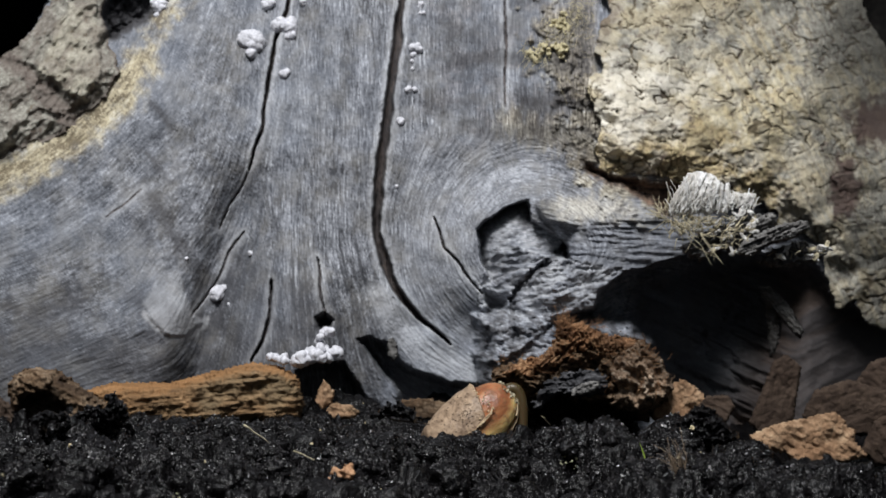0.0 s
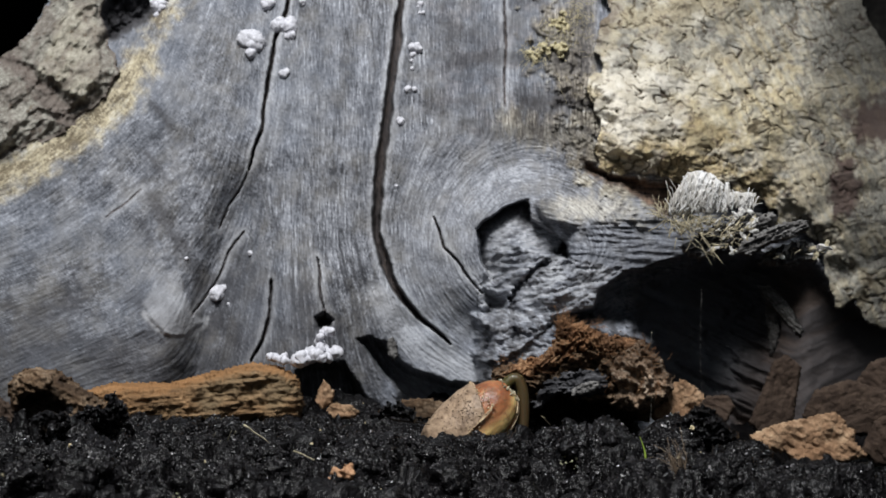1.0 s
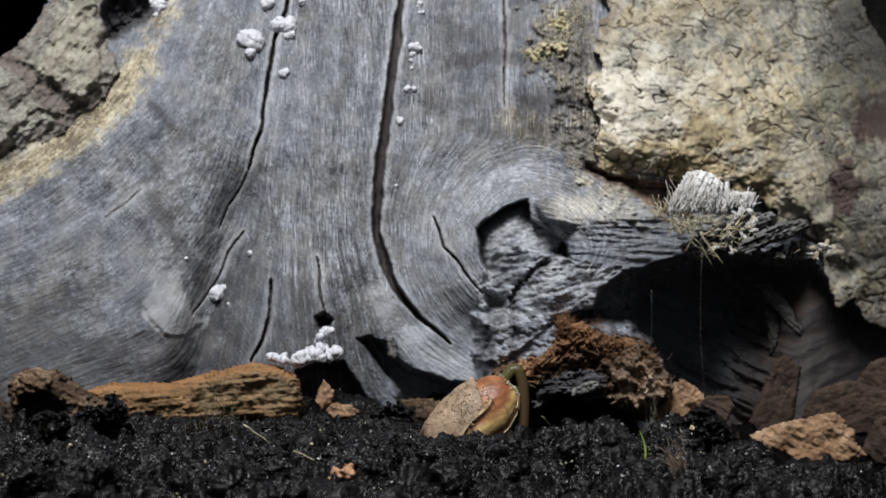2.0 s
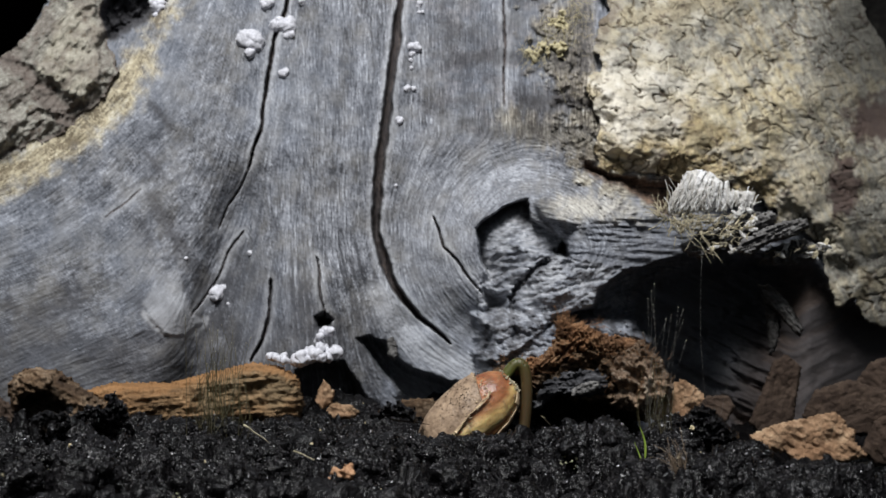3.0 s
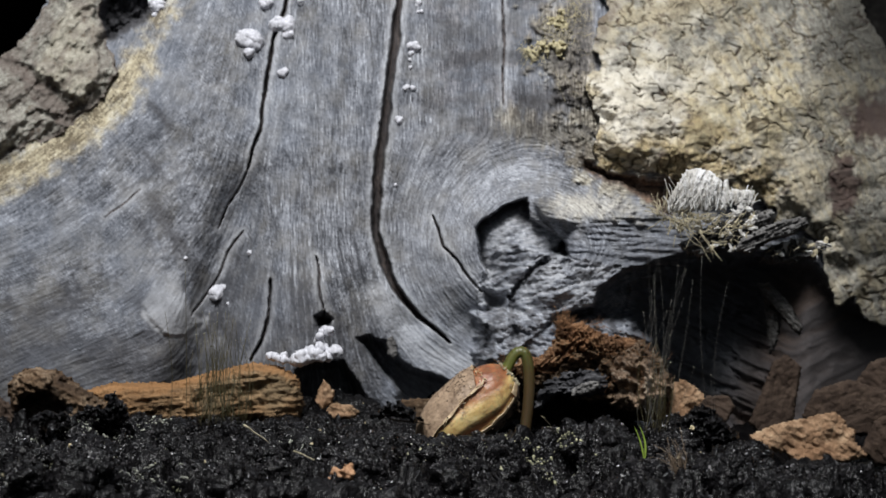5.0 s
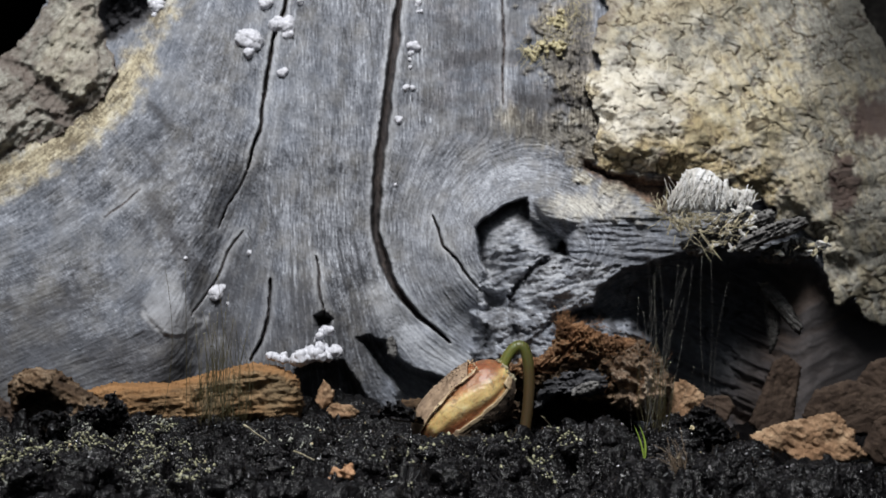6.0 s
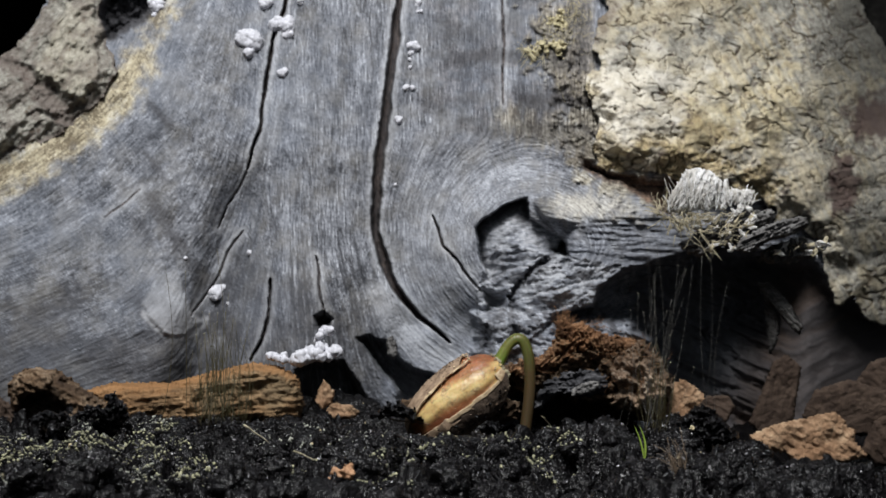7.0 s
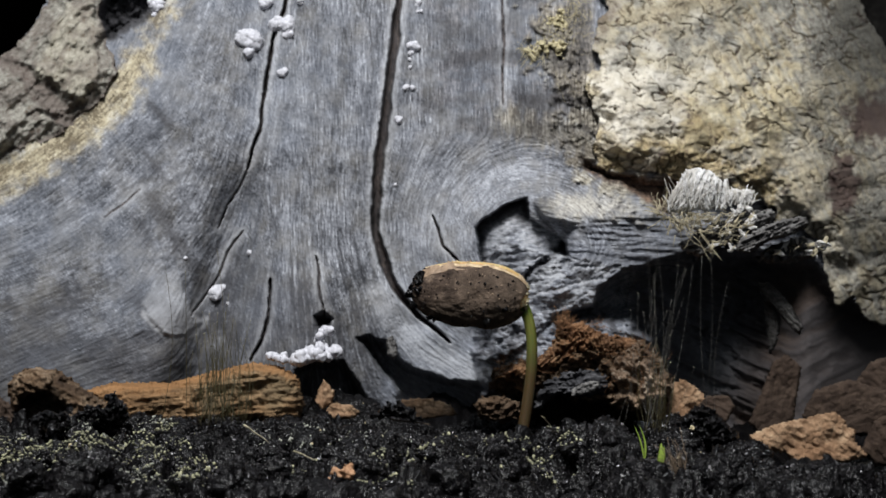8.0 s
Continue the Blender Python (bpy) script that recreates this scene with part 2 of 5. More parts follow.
SPECK = plain("pale_grain", (0.28, 0.22, 0.12), (0.58, 0.50, 0.34), 500, 0.6)
AMBER = plain("orange_crumb", (0.16, 0.075, 0.035), (0.46, 0.27, 0.15), 900, 0.7)
# ---- the stump ----
GRAIN = (  # place on the face and the way that the grain runs there
    (0, 450, -1, .35), (150, 550, -1, .5), (100, 350, -1, .65), (250, 250, -.7, .75), (300, 450, -.6, .8), (200, 650, -1, .3),
    (330, 60, -.4, .9), (420, 250, -.28, 1), (400, 550, -.25, 1), (480, 100, -.14, 1), (560, 300, 0, 1), (560, 620, .05, 1),
    (620, 100, -.05, 1), (690, 150, -.12, 1), (672, 540, .35, 1), (715, 600, .75, .8), (780, 640, 1, .5), (850, 60, 0, 1), (960, 150, 0, 1), (1000, 400, 1, .25), (1150, 420, 1, .08),
    (1100, 510, 1, -.3), (1300, 420, 1, -.1), (1250, 600, 1, -.35), (1450, 650, .7, .6), (640, 560, .15, 1), (900, 500, 1, -.1))


def grain_field(A, B):
    """The way of the grain, as cosine and sine of twice its angle blended over the face."""
    C, S, W = 0, 0, 0
    for a, b, dx, dy in GRAIN:
        w = 1 / ((A - a) ** 2 + (B - b) ** 2 + 900) ** 1.6
        t = 2 * math.atan2(dy, dx)
        C, S, W = C + w * math.cos(t), S + w * math.sin(t), W + w
    C, S = C / W, S / W
    # the grain runs round the knot
    r, ang = np.hypot(A - 950, B - 435), np.arctan2(B - 435, A - 950)
    t = 2 * (ang + math.pi / 2)
    w = step01(r, 330, 215) * step01(r, 60, 120) * step01(A, 1120, 1000) * step01(B, 225, 300) * 3
    C, S = C + w * np.cos(t), S + w * np.sin(t)
    t = np.arctan2(S, C) / 2
    return np.cos(t), np.sin(t)


STEP = 2.0
LA, LB = np.meshgrid(np.arange(-330, 1902, STEP), np.arange(-300, 800, STEP), indexing="ij")
GX, GY = grain_field(LA, LB)


def streaks(source, length):
    """A scattering of marks drawn out along the grain."""
    n0, n1 = source.shape
    total = source.copy()
    count = 1
    for sign in (1, -1):
        x, y = np.meshgrid(np.arange(n0, dtype=float), np.arange(n1, dtype=float), indexing="ij")
        px, py = np.zeros_like(x), np.zeros_like(x)
        for k in range(length):
            ix, iy = np.clip(np.rint(x).astype(int), 0, n0 - 1), np.clip(np.rint(y).astype(int), 0, n1 - 1)
            gx, gy = GX[ix, iy] * sign, GY[ix, iy] * sign
            if k:
                flip = np.where(gx * px + gy * py < 0, -1.0, 1.0)
                gx, gy = gx * flip, gy * flip
            x, y, px, py = x + gx, y + gy, gx, gy
            ix, iy = np.clip(np.rint(x).astype(int), 0, n0 - 1), np.clip(np.rint(y).astype(int), 0, n1 - 1)
            total += source[ix, iy]
            count += 1
    total /= count
    return (total - total.mean()) / total.std()


_r = np.random.RandomState(3)
FINE = streaks(_r.rand(*LA.shape), 12)
MID = streaks(vnoise(LA / 4, LB / 4, 5), 7)
LONG = streaks(vnoise(LA / 8, LB / 8, 6), 34)
TICKS = streaks(vnoise(LA / 3.3, LB / 3.3, 7), 5)
PINS = streaks(vnoise(LA / 2.4, LB / 2.4, 8), 3)
BROAD = streaks(vnoise(LA / 26, LB / 26, 9), 40)
PORES = streaks((_r.rand(*LA.shape) > 0.994).astype(float), 6)


def sample(img, A, B):
    x, y = np.clip((A + 330) / STEP, 0, img.shape[0] - 1.001), np.clip((B + 300) / STEP, 0, img.shape[1] - 1.001)
    i, j = x.astype(int), y.astype(int)
    fx, fy = x - i, y - j
    return (img[i, j] * (1 - fx) + img[i + 1, j] * fx) * (1 - fy) + (img[i, j + 1] * (1 - fx) + img[i + 1, j + 1] * fx) * fy


CRACKS = (  # half width, depth, line
    (8.5, .007, [(716, -60), (710, 10), (697, 110), (684, 220), (671, 320), (667, 410), (682, 465), (700, 510), (740, 560), (800, 610)]),
    (2.9, .007, [(520, -60), (505, 20), (487, 75), (474, 160), (462, 230), (440, 300)]),
    (.9, .002, [(446, 285), (430, 330), (408, 365), (388, 405)]),
    (.9, .002, [(432, 410), (405, 450), (380, 500), (340, 560)]),
    (2.4, .005, [(482, 495), (476, 560), (462, 605), (447, 640)]),
    (1.2, .003, [(560, 455), (568, 510), (576, 560)]),
    (1.1, .004, [(768, 385), (790, 440), (820, 475), (852, 520)]),
    (1.2, .003, [(897, -40), (893, 60), (896, 190)]),
    (.4, .0005, [(250, 335), (215, 365), (185, 385)]))

BARK_RIGHT = [(1075, -200), (1062, 60), (1044, 130), (1052, 200), (1042, 262), (1070, 300), (1120, 312), (1185, 318), (1250, 345), (1340, 360),
              (1400, 405), (1454, 452), (1462, 518), (1518, 560), (1640, 604), (1800, 630), (1800, -300), (1075, -300)]
BARK_LEFT = [(-120, 380), (-120, 140), (-10, 105), (50, 60), (90, 0), (110, -60), (190, -60), (182, 20), (186, 60), (212, 128), (186, 175), (150, 196), (118, 232), (60, 250), (0, 282)]
GAP = [(1110, 680), (1104, 600), (1110, 548), (1122, 502), (1180, 474), (1240, 454), (1330, 446), (1440, 462), (1490, 520), (1560, 555), (1700, 640), (1700, 800), (1330, 800), (1180, 720)]
RECESS = [(1030, 282), (1080, 308), (1150, 322), (1215, 325), (1190, 385), (1130, 352), (1090, 330), (1040, 306)]
TOP_FACE = [(940, 358), (985, 338), (1050, 335), (1110, 350), (1190, 384), (1184, 396), (1100, 400), (1010, 405), (962, 388)]
SIDE_FACE = [(958, 376), (1010, 392), (1185, 380), (1320, 425), (1300, 448), (1200, 460), (1120, 486), (1012, 476), (1000, 430)]
RAGGED = [(846, 520), (858, 470), (900, 425), (1000, 455), (1118, 476), (1066, 520), (1054, 548), (985, 566), (940, 605), (880, 650), (838, 640), (848, 570)]
PIT = [(843, 408), (862, 388), (890, 370), (934, 353), (942, 390), (1000, 425), (1010, 470), (985, 475), (930, 470), (880, 505), (852, 470)]
HOLES = (  # depth, outline
    (.016, [(520, 655), (545, 642), (612, 640), (628, 665), (655, 712), (645, 800), (520, 800)]),
    (.012, [(630, 600), (656, 596), (684, 606), (692, 622), (728, 650), (798, 674), (852, 678), (900, 700), (900, 800), (708, 800), (702, 700), (668, 652), (655, 632)]),
    (.014, [(554, 560), (576, 550), (592, 566), (584, 590), (560, 584)]),
    (.005, [(856, 508), (874, 518), (896, 534), (902, 560), (884, 566), (870, 590), (858, 560)]),
    (.012, [(995, 430), (1008, 436), (1008, 478), (996, 476)]))
# the widest mark paints shade into the valley right of the flap
SMUDGES_AND_SHADE = (  # half width, strength, line
    (11, .62, [(268, 350), (296, 395), (322, 440)]), (5, .6, [(264, 275), (300, 322)]), (5, .6, [(268, 184), (306, 226)]),
    (12, .6, [(800, 112), (900, 100), (1030, 120)]), (9, .85, [(930, 182), (1000, 178), (1050, 190)]), (16, .5, [(860, 235), (1040, 240)]),
    (26, .30, [(425, 470), (400, 560), (385, 640)]), (10, .35, [(236, 380), (262, 430)]), (8, .4, [(245, 540), (270, 580)]),
    (14, .3, [(760, 40), (790, 70), (900, 50)]))
FLAP = [(248, 540), (280, 480), (318, 470), (338, 545), (366, 572), (330, 604), (290, 594), (264, 570)]


def stump():
    global DEPTH, DEPTH_A, DEPTH_B
    root = thing("tree_stump", on(700, 700, 0.03), "weathered grey tree stump with bark remains and a hollow broken knot", "tree stump")
    av = np.concatenate([np.arange(-320, -20, 12), np.arange(-20, 1592, 2.0), np.arange(1592, 1900, 12)])
    bv = np.concatenate([np.arange(-290, -20, 12), np.arange(-20, 770, 2.0)])
    A, B = np.meshgrid(av, bv, indexing="ij")
    WA, WB = A + 26 * (fbm(A / 36, B / 36, 5, 1) - .5), B + 26 * (fbm(A / 36, B / 36, 5, 2) - .5)
    fine, mid, long_, pores = sample(FINE, A, B), sample(MID, A, B), sample(LONG, A, B), sample(PORES, A, B)
    ticks, pins = sample(TICKS, A, B), sample(PINS, A, B)
    right, left = inside(WA + 60 * (fbm(A / 70, B / 70, 3, 70) - .5), WB + 40 * (fbm(A / 70, B / 70, 3, 73) - .5), BARK_RIGHT), inside(WA, WB, BARK_LEFT)
    bare = (right <= 0) & (left <= 0)

    # the large form: a trunk that flares into roots
    y = .030 * ((A - 640) / 640) ** 2 * step01(A, 300, 900) + .02 * np.clip((-A) / 300, 0, 2) ** 2
    y += (.08 + .34 * step01(B, 330, 120)) * np.clip((A - 1420) / 400, 0, 2) ** 2 + .02 * step01(300 - B, 0, 500)
    y -= .016 * step01(B, 250, 700) * step01(A, 760, 500)
    y += .014 * np.exp(-((A - 436 + (B - 300) * .22) / 50) ** 2) * step01(B, 220, 460)
    y -= .006 * np.exp(-((A - 545 - (B - 500) * .1) / 60) ** 2) * step01(B, 300, 600)
    y += .004 * (fbm(A / 130, B / 130, 3, 9) - .5)
    # grain relief
    smooth = step01(A, 690, 730) * step01(B, 180, 330) * step01(A, 1010, 930)
    y -= (.6 + .4 * step01(A, 300, 460)) * (1 - .45 * smooth) * (1 - .9 * step01(inside(A, B, GAP), 0, 20)) * np.where(bare, .00003 * fine + .00006 * mid + .00006 * long_ + .00012 * ticks + .00006 * pins - .0004 * (fbm(A / 12, B / 20, 3, 54) - .5) - .00006 * np.clip(pores, 0, 3), 0)

    # the first also carries shade painted into cracks, pit, hollow and holes
    stain_shade, pale, ochre, brown = (np.zeros(A.shape) for _ in range(4))
    for half, deep, pts in CRACKS:
        d, t = line_distance(A + 1.6 * (vnoise(A / 9, B / 12, 4) - .5) + 8 * (vnoise(A / 50, B / 50, 14) - .5), B, pts)
        wide = half * np.clip(np.minimum(np.sqrt(t * 4) + .1, np.sqrt((1 - t) * 2.5) + .05), 0, 1) * (.75 + .5 * vnoise(A / 40, B / 40, 15))
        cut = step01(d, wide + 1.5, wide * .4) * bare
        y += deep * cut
        # shade of the crack's depth, painted over its brown
        stain_shade = np.maximum(stain_shade, .74 * cut)
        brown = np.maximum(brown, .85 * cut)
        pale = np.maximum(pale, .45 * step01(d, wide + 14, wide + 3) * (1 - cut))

    # bark plates
    wa, wb = 26 * (fbm(A / 40, B / 40, 3, 24) - .5), 26 * (fbm(A / 40, B / 40, 3, 25) - .5)
    f1 = np.abs(vnoise((A + wa) / 44, (B + wb) / 27, 21) - .5)
    f2 = np.abs(vnoise((A + wb) / 25, (B - wa) / 34, 22) - .5)
    c1, c2 = cells((A + 2 * wa) / 52, (B + 2 * wb) / 40, 3)
    fissure = np.maximum(step01(f1, .052, .008) * step01(vnoise(A / 60, B / 60, 28), .50, .68), .8 * step01(f2, .044, .005) * step01(vnoise(A / 50, B / 50, 29), .56, .72))
    fissure = np.maximum(fissure, .9 * step01(c2 - c1, .060, .015) * step01(vnoise(A / 70, B / 70, 30), .44, .60))
    bulge = step01(right, 0, 46)
    crumbly = step01(right + 40 * (fbm(A / 18, B / 18, 3, 61) - .5), 130, 45) * step01(B, 120, 250) * step01(A, 1480, 1330)
    rough = .0050 * (fbm(A / 95, B / 70, 2, 37) - .5) + .0020 * (fbm(A / 40, B / 26, 4, 31) - .5) + .0005 * (fbm(A / 9, B / 8, 3, 32) - .5) + .0034 * crumbly * (fbm(A / 20, B / 14, 4, 35) - .5)
    flow = fbm((A - .55 * B) / 13, (B + .3 * A) / 60, 4, 36)
    rough = rough + .0014 * (flow - .5) * step01(A, 1200, 1350)
    y -= np.where(right > 0, .0055 + .0055 * bulge * step01(B, -100, 260) * step01(B, 560, 400) + rough, 0)
    y += np.where(right > 0, .0009 * fissure, 0)
    crease, _ = line_distance(WA, WB, [(-60, 96), (0, 108), (50, 122), (88, 152), (116, 196), (140, 222)])
    crease2, _ = line_distance(WA, WB, [(20, 270), (30, 230), (70, 200), (110, 210)])
    plate = inside(WA, WB, [(62, 130), (90, 60), (118, 5), (168, 0), (182, 60), (178, 130), (150, 185), (108, 165)])
    along = fbm((A + .9 * B) / 44, (B - .9 * A) / 120, 3, 33)
    lay = along * 9
    terrace = (np.floor(lay) + step01(lay - np.floor(lay), .72, 1.0)) / 9
    y -= np.where(left > 0, .001 + .0025 * step01(left, 0, 34) + .003 * (terrace - .5) + .0022 * step01(plate, -3, 9) + .003 * (fbm(A / 44, B / 44, 3, 38) - .5) + .0026 * (fbm((A + .8 * B) / 16, (B - .8 * A) / 44, 3, 34) - .5) + .0004 * (fbm(A / 9, B / 9, 3, 39) - .5), 0)
    y += np.where(left > 0, .0015 * step01(crease, 16, 2) + .0012 * step01(crease2, 10, 2), 0)
    # inner wood bared beside the plates
    d, _ = line_distance(A, B, [(-60, 345), (0, 316), (90, 266), (160, 215), (220, 160), (248, 100), (302, 20), (330, -60)])
    ochre = np.maximum(ochre, .9 * step01(d + 60 * (fbm(A / 26, B / 26, 4, 12) - .5) + 22 * step01(B, 140, 60), 52, 8))
    d, _ = line_distance(A, B, [(985, 40), (990, 110), (1035, 150), (1040, 260), (1090, 330), (1180, 345)])
    tuft = step01(d + 150 * (fbm(A / 26, B / 26, 5, 13) - .5), 58, 8)
    ochre = np.maximum(ochre, .5 * tuft)
    y -= np.where(bare, .0030 * tuft * fbm(A / 8, B / 8, 4, 18), 0)
    fibrous = step01(inside(WA, WB, [(1000, -20), (1060, -20), (1064, 130), (1060, 190), (975, 186), (1004, 100)]), -8, 16)
    brown = np.maximum(brown, .22 * fibrous * bare)
    ochre = np.maximum(ochre, .30 * fibrous * bare)
    y -= np.where(bare, .0020 * fibrous * fbm(A / 8, B / 20, 4, 59), 0)
    d, _ = line_distance(A, B, [(900, 215), (960, 240), (1030, 235)])
    ochre = np.maximum(ochre, .4 * step01(d + 50 * (fbm(A / 12, B / 30, 4, 19) - .5), 40, 5))
    dark_top = inside(WA, WB, [(182, 74), (178, -80), (322, -80), (304, 2), (272, 28), (236, 56), (204, 82)])
    y += .022 * step01(dark_top, 0, 14) + .010 * (fbm(A / 16, B / 16, 4, 74) - .5) * step01(dark_top, 0, 14)
    stain_shade = np.maximum(stain_shade, .9 * step01(dark_top, -4, 8))

    # broken knot and its stub
    rag = fbm((A + .2 * B) / 26, (B + .22 * A) / 9 + .9 * fbm(A / 24, B / 24, 2, 43), 4, 41)
    rag2 = fbm((A - .8 * B) / 9, (B + .6 * A) / 22, 4, 42)
    HA, HB = A + .4 * (WA - A), B + .4 * (WB - B)
    top, side, ragged, pit = (inside(HA, HB, o) for o in (TOP_FACE, SIDE_FACE, RAGGED, PIT))
    swell = step01(np.hypot((A - 1010) / 1.5, B - 450), 200, 80)
    y -= .012 * swell * bare
    lift = np.maximum((.013 + .006 * step01(B, 335, 400)) * step01(top, -4, 5) * step01(A, 935, 1000), (.0185 + .003 * step01(B, 405, 480)) * step01(side, -3, 6) * step01(A, 955, 1030))
    lift = np.maximum(lift, (.0215 + .002 * step01(B, 470, 550)) * step01(ragged, -2, 8) * step01(A, 870, 990) * step01(B, 720, 690))
    under = inside(WA, WB, [(845, 560), (900, 540), (1000, 556), (1066, 548), (1124, 562), (1172, 592), (1168, 640), (1116, 720), (850, 720)])
    plates = fbm((A + .5 * B) / 30, (B - .4 * A) / 11, 4, 77)
    # crevice shade painted between the torn plates
    stain_shade = np.maximum(stain_shade, np.where(under > 6, .75 * step01(plates, .52, .40), 0))
    y -= lift
    w = step01(under, -10, 34)
    y = y * (1 - w) + w * (-.0265 - .006 * step01(B, 560, 700) + .012 * step01(A, 1000, 1130) + .0045 * (plates - .5))
    y += np.where(side > 0, .0034 * (fbm((A + 9 * fbm(A / 40, B / 40, 2, 46)) / 90, (B - .05 * A) / 9, 4, 45) - .5), 0)
    y += np.where(ragged > 0, .0030 * (rag - .5) + .0012 * (rag2 - .5) + .005 * (fbm(A / 60, B / 34, 2, 40) - .5) - .002, 0)
    rungs = step01(A + .25 * (B - 560), 912, 872) * step01(B, 525, 560) * step01(ragged, -2, 8)
    y += .004 * rungs * (fbm(A / 26, B / 7, 3, 44) - .5)
    pitted = step01(pit, -1.5, 3)
    lip, _ = line_distance(HA, HB, [(856, 480), (846, 440), (843, 408), (862, 388), (890, 370), (934, 353), (940, 380)])
    y += pitted * (.002 + .010 * np.exp(-lip / 26)) + np.where(pit > 0, .0018 * (rag - .5), 0)
    seam, _ = line_distance(HA, HB, [(1000, 440), (948, 478), (925, 500), (905, 528), (912, 600)])
    seam = step01(seam + 14 * (fbm(A / 9, B / 9, 3, 62) - .5), 8, 1)
    y += .0035 * seam
    # painted shade: seam, wall under the lip, crevices, lower part of the side
    stain_shade = np.maximum(stain_shade, .7 * seam)
    stain_shade = np.maximum(stain_shade, .62 * pitted * step01(lip + 20 * (fbm(A / 7, B / 26, 3, 66) - .5), 34, 8) * step01(B - .3 * A, 205, 120))
    stain_shade = np.maximum(stain_shade, np.where((ragged > 0) | (pit > 0), .62 * step01(rag + .25 * (rag2 - .5), .42, .30), 0))
    stain_shade = np.maximum(stain_shade, .14 * step01(side, -2, 6) * step01(A, 980, 1060) * (1 + 1.6 * step01(B + .12 * (A - 1100), 432, 462)))
    pale = np.maximum(pale, .4 * step01(top, -6, 28))
    pale = np.maximum(pale, .6 * step01(np.maximum(ragged, pit), 0, 10) * step01(rag + .3 * (rag2 - .5), .40, .66) * step01(B, 600, 540))
    ochre = np.maximum(ochre, .5 * step01(top + 40 * (fbm(A / 20, B / 20, 4, 47) - .5), -4, 30))
    recess = inside(WA, WB, RECESS)
    y += .009 * step01(recess, -6, 14) * bare
    brown = np.maximum(brown, step01(recess, -8, 4))

    # hollow under the stub, ragged foot
    gap = inside(WA, WB, GAP) * bare
    lean = .45 - .9 * step01(A, 1380, 1440)
    flame = fbm((A + .4 * B) / 130 + fbm(A / 50, B / 50, 2, 49), (B + lean * (1400 - A)) / 30, 4, 48)
    y += (.003 + (.007 + .018 * step01(A, 1440, 1340)) * step01(A, 1105, 1230) + .022 * np.exp(-((A - 1285) / 100) ** 2 - ((B - 545) / 90) ** 2)) * step01(gap, -4, 30) + np.where(gap > 0, (.0022 + .014 * step01(A, 1400, 1330)) * (flame - .5), 0)
    brown = np.maximum(brown, step01(gap, -10, 40) * step01(A + B * .4, 1530, 1630))
    # the hollow's shade is put into the colour, darkest at its middle
    stain_shade = np.maximum(stain_shade, step01(gap, 0, 30) * np.maximum((.45 - .25 * step01(A, 1220, 1130) + .36 * step01(A, 1360, 1440) * step01(B, 470, 560) + .24 * step01(A, 1300, 1360) * step01(B, 560, 640)) + .2 * step01(flame, .58, .48), .72 * np.exp(-((A - 1285) / 115) ** 4 - ((B - 540) / 125) ** 4)))
    # damp foot; the rise round a = 460 paints the column's shaded side
    damp_shade = step01(fbm(A / 90, B / 90, 3, 56) + .0036 * (B - 550) + .19 * np.exp(-((A - 460) / 120) ** 2), .36, .66) * step01(A, 720, 600)
    stain_shade = np.maximum(stain_shade, .40 * damp_shade)
    upper = step01(A, 720, 800) * step01(B, 300, 200) * step01(A, 1080, 1000)
    brown = np.maximum(brown, .16 * upper * step01(fbm(A / 50, B / 34, 3, 17), .48, .62))
    stain_shade = np.maximum(stain_shade, .42 * upper * step01(fbm(A / 60, B / 24, 4, 55) + .05 * long_ * .5, .48, .66))
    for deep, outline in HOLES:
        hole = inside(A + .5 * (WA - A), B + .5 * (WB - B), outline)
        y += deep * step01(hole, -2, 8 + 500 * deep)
        # shade painted into the hole
        stain_shade = np.maximum(stain_shade, .4 * step01(hole, 0, 12))
    for half, s, pts in SMUDGES_AND_SHADE:
        d, _ = line_distance(A, B, pts)
        stain_shade = np.maximum(stain_shade, s * step01(d + half * 2.0 * (fbm(A / 16, B / 16, 4, 6) - .5) + half * .12 * mid, half * 1.9, half * .4))
    flap = inside(A + .5 * (WA - A), B + .5 * (WB - B), FLAP)
    y -= .0012 * step01(B + .3 * A, 560, 690) * step01(flap, -1, 10)
    pale = np.maximum(pale, .8 * step01(flap, -2, 8) * step01(B + .4 * A, 560, 690))

    strip, _ = line_distance(A, B, [(668, 520), (700, 575), (760, 628), (846, 662)])
    pale = np.maximum(pale, .5 * step01(strip + 20 * (fbm(A / 14, B / 14, 3, 10) - .5) - 2 * long_, 36, 10))
    rim, _ = line_distance(A, B, [(258, 556), (282, 582), (318, 598), (345, 590), (366, 566)])
    pale = np.maximum(pale, .95 * step01(rim + 8 * (fbm(A / 12, B / 12, 3, 11) - .5), 11, 2))
    y = np.where(y > .10, .10 + .06 * np.tanh((y - .10) / .06), y)
    k = UNIT * (y + BACK) / BACK
    V = np.stack([(A - 784) * k, y, EYE[2] - (B - 441) * k], -1) - np.array(root.location)
    coarse = step01(A, 300, 460) * .5 + .5
